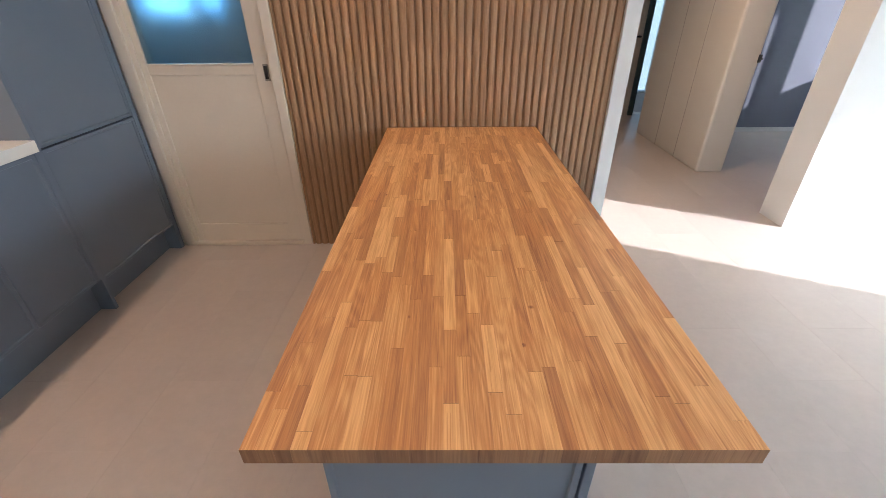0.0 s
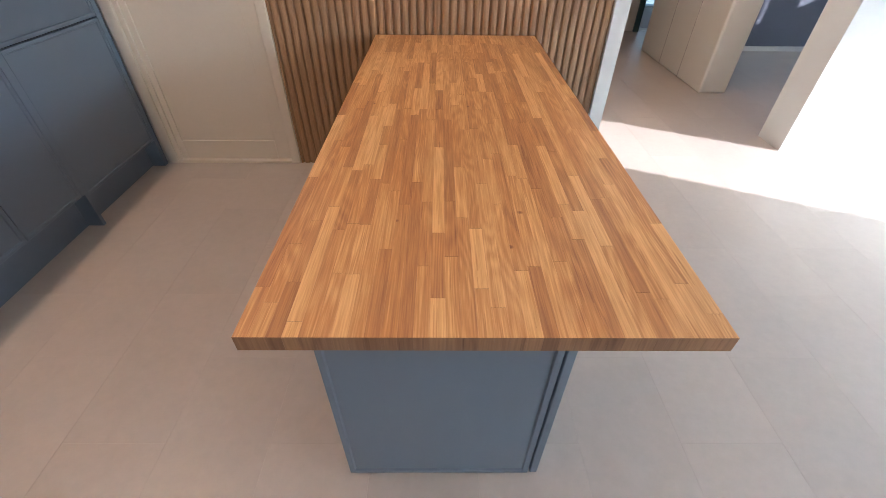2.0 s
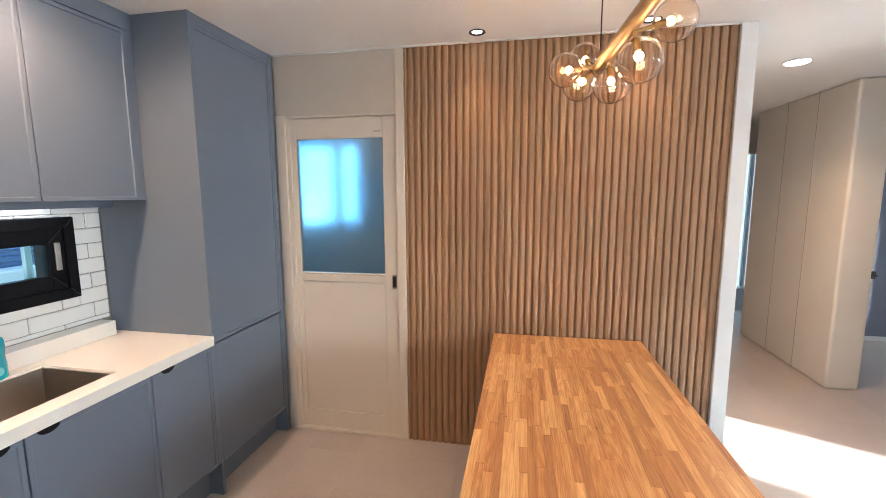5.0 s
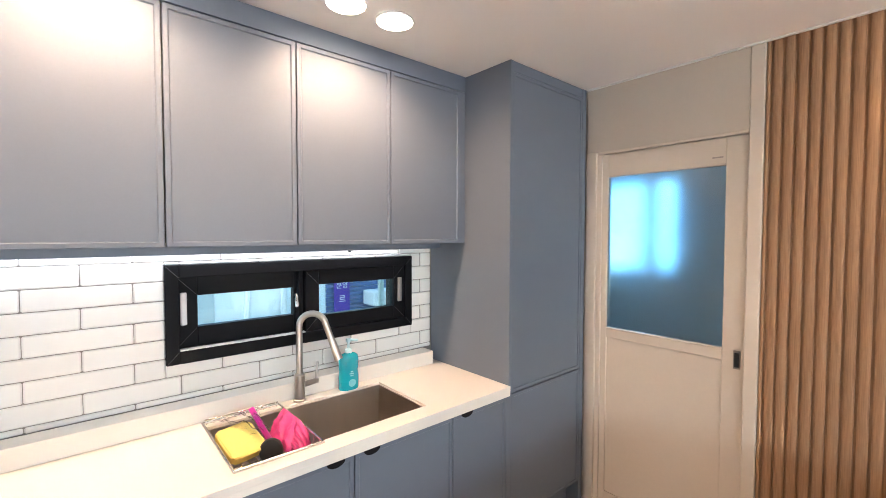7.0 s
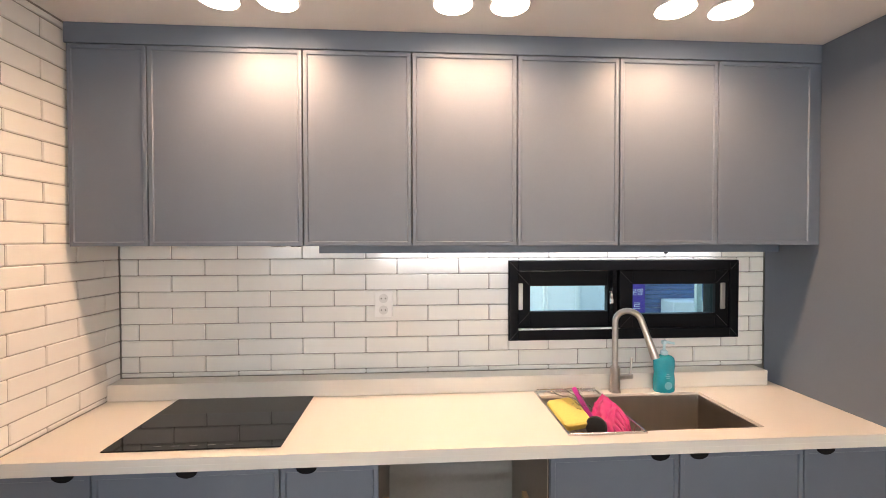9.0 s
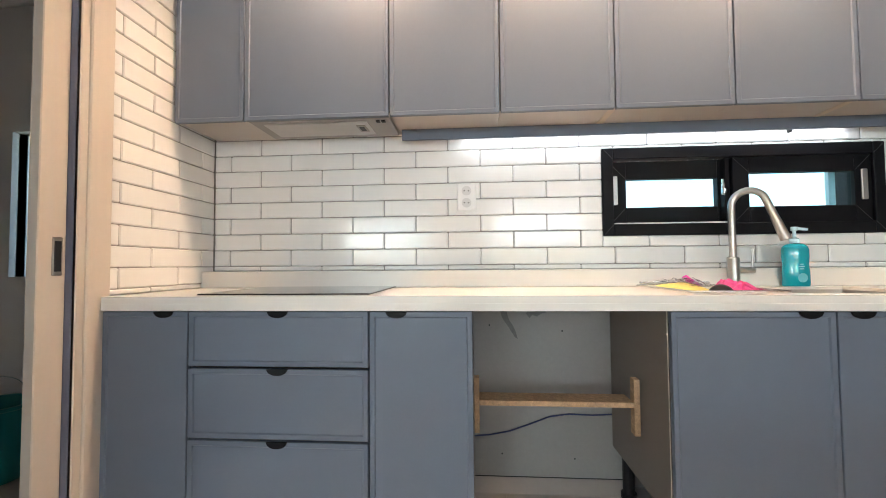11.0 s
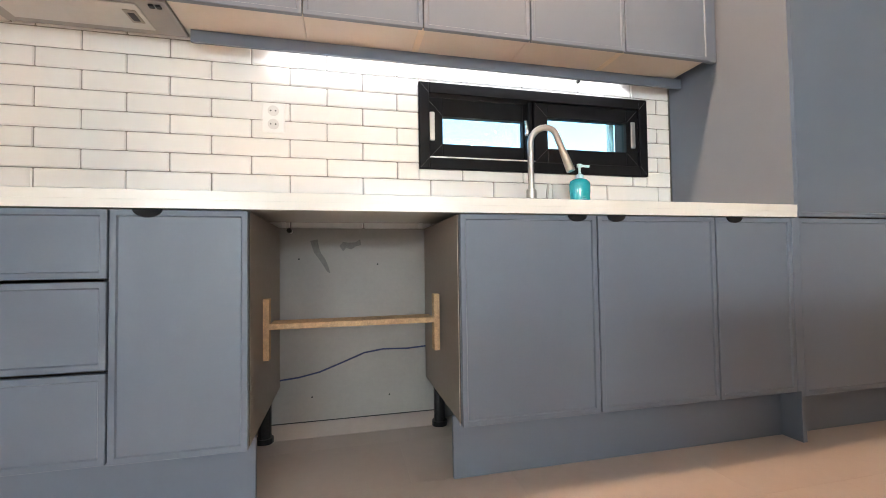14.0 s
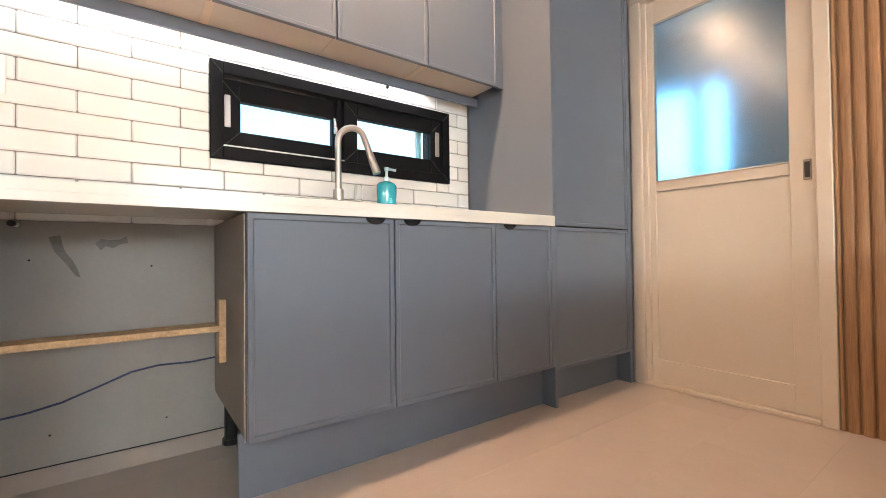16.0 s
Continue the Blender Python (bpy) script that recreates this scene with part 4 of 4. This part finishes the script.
def draped(name, corners, material, sag, crease, seed, thick, parent=None, label="", category=""):
    """A soft sheet between four corners, bulging by sag, creased by noise, with thickness."""
    a, b, c, d = (Vector(p) for p in corners)
    normal = (b - a).cross(c - a).normalized()
    if normal.z < 0:
        normal = -normal
    n = 18
    bm = bmesh.new()
    layers = []
    for off in (0.0, -thick):
        grid = []
        for i in range(n + 1):
            u = i / n
            line = []
            for j in range(n + 1):
                v = j / n
                p = a.lerp(b, v).lerp(c.lerp(d, v), u)
                lift = sag * math.sin(math.pi * u) * (0.6 + 0.4 * math.sin(math.pi * v))
                lift += crease * noise.noise(Vector((u * 2.2 + seed, v * 4.0, seed))) + crease * 0.5 * noise.noise(Vector((u * 7, v * 9 + seed, seed)))
                line.append(bm.verts.new(p + normal * (lift + off)))
            grid.append(line)
        layers.append(grid)
    top, low = layers
    for i in range(n):
        for j in range(n):
            bm.faces.new((top[i][j], top[i][j + 1], top[i + 1][j + 1], top[i + 1][j]))
            bm.faces.new((low[i][j], low[i + 1][j], low[i + 1][j + 1], low[i][j + 1]))
    edge = [(0, j) for j in range(n)] + [(i, n) for i in range(n)] + [(n, j) for j in range(n, 0, -1)] + [(i, 0) for i in range(n, 0, -1)]
    for (i, j), (k, m) in zip(edge, edge[1:] + edge[:1]):
        bm.faces.new((top[i][j], low[i][j], low[k][m], top[k][m]))
    bmesh.ops.recalc_face_normals(bm, faces=bm.faces[:])
    if parent:
        return part(name, bm, material, parent, label, True)
    return solid(name, bm, material, label, category, smooth=True)


draped("plastic_wrapper", [(0.17, 1.95, 0.925), (0.16, 2.085, 0.93), (0.36, 2.015, 0.918), (0.34, 2.08, 0.912)], film, 0.012, 0.018, 3.0, 0.0015, None, "crumpled clear plastic wrapper over the dishcloth", "wrapper")
pad = lathe([(0.036, -0.008), (0.041, -0.004), (0.041, 0.004), (0.036, 0.008)], (0, 0, 0), 28)
pad.transform(pose(0.45, 2.052, 0.884, 74, 0, 48))
solid("scouring_pad", pad, BLACK, "black round scouring pad standing in the wire rack", "scourer", smooth=True)


def rubber_gloves():
    t = thing("rubber_gloves", (0.36, 2.13, 0.84), "pink rubber gloves draped over the wire rack", "gloves")
    hi_a, hi_b, lo_a, lo_b = Vector((0.235, 2.172, 0.935)), Vector((0.365, 2.182, 0.93)), Vector((0.30, 2.085, 0.862)), Vector((0.47, 2.11, 0.856))
    draped("cuff", [hi_a, hi_b, lo_a, lo_b], PINK, 0.014, 0.012, 1.0, 0.012, t)
    for k in range(4):
        p = hi_b.lerp(lo_b, 0.06 + 0.2 * k) - Vector((0.004, 0, 0.006))
        q = Vector((0.452 + 0.022 * k, 2.183 - 0.02 * k, 0.85))
        part("finger", tube([p, p * 0.45 + q * 0.55 + Vector((0.014, 0.003, 0.013)), q], 0.0115 - 0.0005 * k, 10), PINK, t, "", True)


rubber_gloves()


def dish_brush():
    t = thing("dish_brush", (0.27, 2.06, 0.87), "magenta plastic brush leaning in the wire rack", "brush")
    bm = cuboid(-0.085, 0.085, -0.013, 0.013, -0.004, 0.004, 0.003, 2)
    for v in bm.verts:
        v.co.y *= 0.65 + 0.35 * math.cos(v.co.x * 14)
    bm.transform(pose(0.255, 2.075, 0.905, 35, 27, 8))
    part("shaft", bm, surface("magenta_plastic", (0.55, 0.02, 0.30), 0.35), t, "", True)
    part("bristles", lathe([(0.016, 0), (0.019, 0.006), (0.017, 0.022)], (0.335, 2.082, 0.838), 14), WHITE_PLASTIC, t, "white bristles", True)


dish_brush()


# ---- lamps ----
def counter_light(x, y):
    t = thing("downlight", (x, y, CEIL - 0.012), "round white flush downlight glowing over the worktop", "lamp", "worktop downlights")
    part("trim_ring", lathe([(0.074, 0.004), (0.076, 0.008), (0.072, 0.0119), (0.060, 0.0119)], (x, y, CEIL - 0.012), 32), WHITE_PLASTIC, t, "", True)
    part("lens", lathe([(0.062, 0), (0.068, 0.003), (0.068, 0.0038)], (x, y, CEIL - 0.012), 32), SPOT_GLOW, t, "glowing warm lens", True)


def wall_light(x, y):
    t = thing("downlight", (x, y, CEIL - 0.006), "small recessed downlight with a black ring", "lamp", "wall downlights")
    bm = bmesh.new()
    prof = [(0.043, 0.0058), (0.045, 0.002), (0.041, 0.0), (0.030, 0.0025), (0.027, 0.0055)]
    rings = [[bm.verts.new((x + r * math.cos(a), y + r * math.sin(a), CEIL - 0.006 + h)) for a in (2 * math.pi * k / 32 for k in range(32))] for r, h in prof]
    for a, b in zip(rings, rings[1:]):
        for k in range(32):
            bm.faces.new((a[k], b[k], b[(k + 1) % 32], a[(k + 1) % 32]))
    part("ring", bm, BLACK, t, "black metal ring", True)
    part("lens", lathe([(0.026, 0), (0.026, 0.0008)], (x, y, CEIL - 0.0014), 24), SPOT_GLOW, t, "glowing warm lens")


for sx, sy in COUNTER_SPOTS:
    counter_light(sx, sy)
for sx, sy in WALL_SPOTS:
    wall_light(sx, sy)
counter_light(3.87, 4.57)


GLOBES = [(2.278, 2.98, 2.055), (2.33, 2.995, 2.007), (2.36, 3.12, 2.13), (2.418, 2.86, 1.968), (2.438, 2.59, 1.965), (2.548, 2.68, 2.096), (2.35, 2.38, 2.11), (2.45, 2.27, 2.17), (2.54, 2.13, 2.10), (2.43, 2.0, 1.98)]


def pendant():
    a, e = Vector((2.393, 3.0, 2.062)), Vector((2.445, 2.03, 2.06))
    t = thing("pendant_lamp", (a + e) / 2, "brass bar pendant with clear amber glass globes over the island", "pendant lamp")
    part("bar", rod(a, e, 0.0205, 24), BRASS, t, "brushed brass bar", True)
    for f in (0.035, 0.965):
        p = a.lerp(e, f)
        part("cable", rod(p + Vector((0, 0, 0.012)), (p.x, p.y, CEIL - 0.02), 0.0022, 8), BLACK, t, "black hanging cable")
        part("cable_grip", rod(p + Vector((0, 0, 0.014)), p + Vector((0, 0, 0.045)), 0.008, 12), BRASS, t, "", True)
    m = (a + e) / 2
    plate = cuboid(-0.03, 0.03, -0.5, 0.5, CEIL - 0.022, CEIL - 0.001, 0.004, 2)
    plate.transform(Matrix.Translation((m.x, m.y, 0)) @ Matrix.Rotation(math.atan2(e.x - a.x, a.y - e.y), 4, "Z"))
    part("canopy", plate, BRASS, t, "slim brass ceiling plate")
    for place in GLOBES:
        c = Vector(place)
        f = min(0.99, max(0.01, (c - a).dot(e - a) / (e - a).length_squared))
        root = a.lerp(e, f)
        way = (c - root).normalized()
        arm = part("arm", rod(root, c - way * 0.05, 0.006, 12), BRASS, t, "", True)
        part("lamp_holder", rod(c - way * 0.056, c - way * 0.026, 0.011, 14), BRASS, arm, "", True)
        shell, inner = bmesh.new(), bmesh.new()
        bmesh.ops.create_uvsphere(shell, u_segments=36, v_segments=20, radius=0.06)
        bmesh.ops.create_uvsphere(inner, u_segments=36, v_segments=20, radius=0.0585)
        bmesh.ops.reverse_faces(inner, faces=inner.faces[:])
        bm = merged(shell, inner)
        bm.transform(Matrix.Translation(c))
        g = part("globe", bm, AMBER, t, "smoky amber glass globe")
        g.data.shade_smooth()
        g.visible_shadow = False
        bm = bmesh.new()
        bmesh.ops.create_uvsphere(bm, u_segments=16, v_segments=10, radius=0.0125)
        bm.transform(Matrix.Translation(c - way * 0.012))
        part("bulb", bm, BULB, g, "glowing warm bulb", True)


pendant()


# ---- corridor, bedroom and bathroom ----
solid("door_latch", merged(cuboid(4.81, 4.836, 5.093, 5.107, 0.94, 1.0, 0.003), rod((4.825, 5.10, 0.97), (4.825, 5.073, 0.97), 0.008, 10)), BLACK, "black door latch on the bedroom door jamb", "latch")
d = thing("door_3", (4.35, 7.37, F), "beige interior door with a black lever at the corridor end", "door", kind="structure")
part("leaf", cuboid(4.03, 4.79, 7.345, 7.385, F + 0.008, 2.06, 0.003), CREAM, d)
part("frame_post", cuboid(4.795, 4.86, 7.33, 7.42, F, 2.1, 0.003), surface("dark_teal_frame", (0.05, 0.09, 0.10), 0.4), d, "dark teal frame edge")
part("lever", merged(rod((4.745, 7.345, 0.99), (4.745, 7.30, 0.99), 0.012, 12), cuboid(4.655, 4.755, 7.292, 7.306, 0.98, 1.0, 0.003)), BLACK, d, "black lever handle")
for y in (5.55, 5.98):
    structure("trim_panel_joint", cuboid(4.587, 4.5905, y, y + 0.004, F, CEIL), FLOOR_GAP, "fine joint between beige wall panels", "trim")
structure("baseboard", cuboid(4.82, 7.8, 6.468, 6.48, F, F + 0.05, 0.002), WHITE_WALL, "low white bedroom baseboard", "trim")


def bucket():
    t = thing("bucket", (0.10, -1.0, F), "teal plastic bucket on the bathroom floor", "bucket")
    part("tub", lathe([(0.12, 0.004), (0.125, 0.01), (0.155, 0.33), (0.165, 0.335), (0.165, 0.35), (0.15, 0.35), (0.118, 0.02)], (0.10, -1.0, F), 28), surface("teal_plastic", (0.01, 0.20, 0.20), 0.35), t, "", True)
    part("bail", tube([(0.10 + 0.16 * math.cos(a), -1.0, F + 0.33 + 0.14 * math.sin(a)) for a in (math.pi * k / 12 for k in range(13))], 0.004, 8), CHROME, t, "", True)


bucket()


# ---- outside the kitchen window ----
def neighbour():
    t = thing("neighbour_house", (-4.0, 3.5, -4), "neighbouring building with dark blue louvred siding and pale render", "building")
    wall = part("wall", cuboid(-4.4, -3.6, -3.0, 14.0, -4.0, 1.5), surface("pale_render", (0.80, 0.84, 0.85), 0.8, vary=0.05), t, "pale rendered wall")
    part("parapet", cuboid(-4.45, -3.55, -3.0, 14.0, 1.5, 1.58, 0.01), WHITE_PLASTIC, t)
    dark = surface("dark_blue_siding", (0.085, 0.15, 0.29), 0.5)
    for k in range(20):
        z = 0.0 + k * 0.062
        part("siding_board", cuboid(-3.6, -3.572 - 0.006 * (k % 2), 4.15, 5.75, z, z + 0.056, 0.004), dark, wall)
    part("window_strip", cuboid(-3.6, -3.57, 2.2, 2.75, 0.2, 1.3, 0.01), surface("pale_shutter", (0.5, 0.55, 0.56), 0.5), wall)
    for y in (3.1, 3.55):
        part("downpipe", rod((-3.54, y, -3.9), (-3.54, y, 1.5), 0.035, 12), WHITE_PLASTIC, t, "white downpipe", True)


neighbour()
b = thing("banner", (-3.54, 4.37, 0.3), "purple hanging banner with white lettering outside", "sign")
part("cloth", cuboid(-3.55, -3.53, 4.25, 4.49, 0.35, 1.25, 0.004), surface("purple_banner", (0.08, 0.04, 0.33), 0.6), b, "purple cloth")
white_print = surface("white_print", (0.8, 0.8, 0.8), 0.6)


def lettering(body, size, place, material, parent):
    """Words in the built-in font, facing +x."""
    cu = bpy.data.curves.new("words", "FONT")
    cu.body, cu.size, cu.align_x, cu.extrude = body, size, "CENTER", 0.002
    tmp = new("words", cu)
    bpy.context.view_layer.update()
    me = bpy.data.meshes.new_from_object(tmp.evaluated_get(bpy.context.evaluated_depsgraph_get()))
    bpy.data.objects.remove(tmp)
    bm = bmesh.new()
    bm.from_mesh(me)
    bm.transform(Matrix.Translation(place) @ Matrix(((0, 0, 1, 0), (1, 0, 0, 0), (0, 1, 0, 0), (0, 0, 0, 1))))
    if not bm.verts:
        bm = cuboid(place[0], place[0] + 0.002, place[1] - 0.07, place[1] + 0.07, place[2], place[2] + 0.05)
    return part("lettering", bm, material, parent, "white lettering")


lettering("\ubd84\uc591", 0.10, (-3.528, 4.37, 0.87), white_print, b)
lettering("\ub974", 0.12, (-3.528, 4.37, 0.67), white_print, b)
part("pole", rod((-3.563, 4.37, -4.0), (-3.563, 4.37, 1.35), 0.015, 10), CHROME, b)
u = thing("outdoor_unit", (-3.3, 4.95, 0.4), "white wall-mounted outdoor unit on brackets", "outdoor unit")
part("case", cuboid(-3.56, -3.25, 4.72, 5.2, 0.60, 0.81, 0.015), WHITE_PLASTIC, u)
for y in (4.8, 5.1):
    part("bracket", merged(cuboid(-3.57, -3.25, y - 0.012, y + 0.012, 0.585, 0.615), rod((-3.56, y, 0.3), (-3.28, y, 0.59), 0.012, 8)), WHITE_PLASTIC, u)
n = thing("rear_house", (0.5, 13.0, -4), "pale rendered building behind the utility room window", "building")
part("wall", cuboid(-9, 12, 12.6, 14.0, -4.0, 2.55), surface("grey_blue_render", (0.30, 0.36, 0.42), 0.8, vary=0.1), n)
part("parapet", cuboid(-9.05, 12.05, 12.55, 14.05, 2.55, 2.65, 0.01), WHITE_PLASTIC, n)
structure("ground", cuboid(-400, 400, -400, 400, -4.2, -4.0), surface("outdoor_ground", (0.16, 0.16, 0.15), 0.9), "grey outdoor ground", "ground")

# ---- slats, tiles and floor planks ----
S0, S1, PITCH, FIRST = 1.4355, 3.1955, 0.0413, 1.5365
slat_wall = structure("slat_backing", cuboid(S0, S1, 3.812, 3.8215, F, CEIL - 0.001), GROOVE, "dark backing board of the oak slat wall", "wall cladding")


def slat(a, b):
    """An upright strip with a rounded face, from a to b in x."""
    bm = bmesh.new()
    w = b - a
    section = [(a, 3.812), (a, 3.8065)] + [(a + w * u, 3.8065 - 0.0065 * math.sin(math.pi * u) ** 0.35) for u in (0.02, 0.07, 0.2, 0.5, 0.8, 0.93, 0.98)] + [(b, 3.8065), (b, 3.812)]
    low, high = ([bm.verts.new((x, y, z)) for x, y in section] for z in (F, CEIL - 0.001))
    n = len(section)
    for k in range(n):
        bm.faces.new((low[k], low[(k + 1) % n], high[(k + 1) % n], high[k]))
    bm.faces.new(low[::-1])
    bm.faces.new(high)
    return bm


for k in range(-3, 41):
    a, b = FIRST + k * PITCH + 0.0046, FIRST + (k + 1) * PITCH - 0.0046
    a, b = max(a, S0 + 0.001), min(b, S1 - 0.001)
    if b - a > 0.006:
        part("slat", slat(a, b), SLAT, slat_wall, "", True)

TW, TH, TJ = 0.2965, 0.0752, 0.0024


def tile_rows(put, a0, a1, z0, z1, first, shift, hole=None):
    """Brick-bond tiles from a0 to a1 and z0 to z1; first: a joint's height, shift: where its row's joints lie."""
    k = math.floor((z0 - first) / TH)
    while first + k * TH < z1 - 0.004:
        lo, hi = max(z0, first + k * TH + TJ / 2), min(z1, first + (k + 1) * TH - TJ / 2)
        off = shift + (TW / 2 if k % 2 else 0)
        j = math.floor((a0 - off) / TW)
        while off + j * TW < a1:
            p, q = max(a0, off + j * TW + TJ / 2), min(a1, off + (j + 1) * TW - TJ / 2)
            if q - p > 0.008 and hi - lo > 0.006:
                spans = [(p, q, lo, hi)]
                if hole and lo < hole[3] and hi > hole[2] and p < hole[1] and q > hole[0]:
                    spans = []
                    if p < hole[0] - 0.008:
                        spans.append((p, hole[0], lo, hi))
                    if q > hole[1] + 0.008:
                        spans.append((hole[1], q, lo, hi))
                    c, d2 = max(p, hole[0]), min(q, hole[1])
                    if lo < hole[2] - 0.006:
                        spans.append((c, d2, lo, hole[2]))
                    if hi > hole[3] + 0.006:
                        spans.append((c, d2, hole[3], hi))
                for s in spans:
                    put(*s)
            j += 1
        k += 1


tile_rows(lambda p, q, r, s: part("tile", cuboid(-0.009, 0.0, p, q, r, s, 0.0042), TILE, wall_west), 0.001, 3.12, 0.975, 1.63, 1.0715, 0.2285, (WIN_Y0, WIN_Y1, WIN_Z0, WIN_Z1))
tile_rows(lambda p, q, r, s: part("tile", cuboid(-0.009, 0.0, p, q, r, s, 0.0042), TILE, wall_west), 1.16, 1.90, 0.853, 0.899, 1.0715, 0.2285)
tile_rows(lambda p, q, r, s: part("tile", cuboid(p, q, -0.009, 0.0, r, s, 0.0042), TILE, wall_return), 0.001, 0.576, 0.901, CEIL - 0.001, 1.0715, 0.24)

floor_ob = bpy.data.objects["floor"]
PW, PL = 0.32, 0.64
rnd = random.Random(11)
for i in range(-10, 15):
    x = 3.073 + i * PW
    start = 0.08 + (0.32 if i % 2 else 0.0)
    for j in range(0, 14):
        y = start + (j - 1) * PL
        if x > 4.9 and y > 6.4 or x < 0.2 and y > 3.2 or x + PW > 7.8 or y + PL < 0.3:
            continue
        part("plank", cuboid(max(x, -0.15) + 0.0003, x + PW - 0.0003, y + 0.0002, y + PL - 0.0002, F - 0.006, F - rnd.uniform(0, 0.0001)), FLOOR, floor_ob)

# the rest of the floor, towards the back of the living room
rest = []
for i in range(-3, 15):
    x = 3.073 + i * PW
    start = 0.08 + (0.32 if i % 2 else 0.0)
    for j in range(-4, 1):
        y = start + (j - 1) * PL
        if y + PL < 0.3 and y > -2.6 and x + PW <= 7.8:
            rest.append(cuboid(x + 0.0003, x + PW - 0.0003, max(y, -2.449) + 0.0002, y + PL - 0.0002, F - 0.006, F))
tagged(part("plank_field", merged(*rest), FLOOR, floor_ob), kind="stuff")
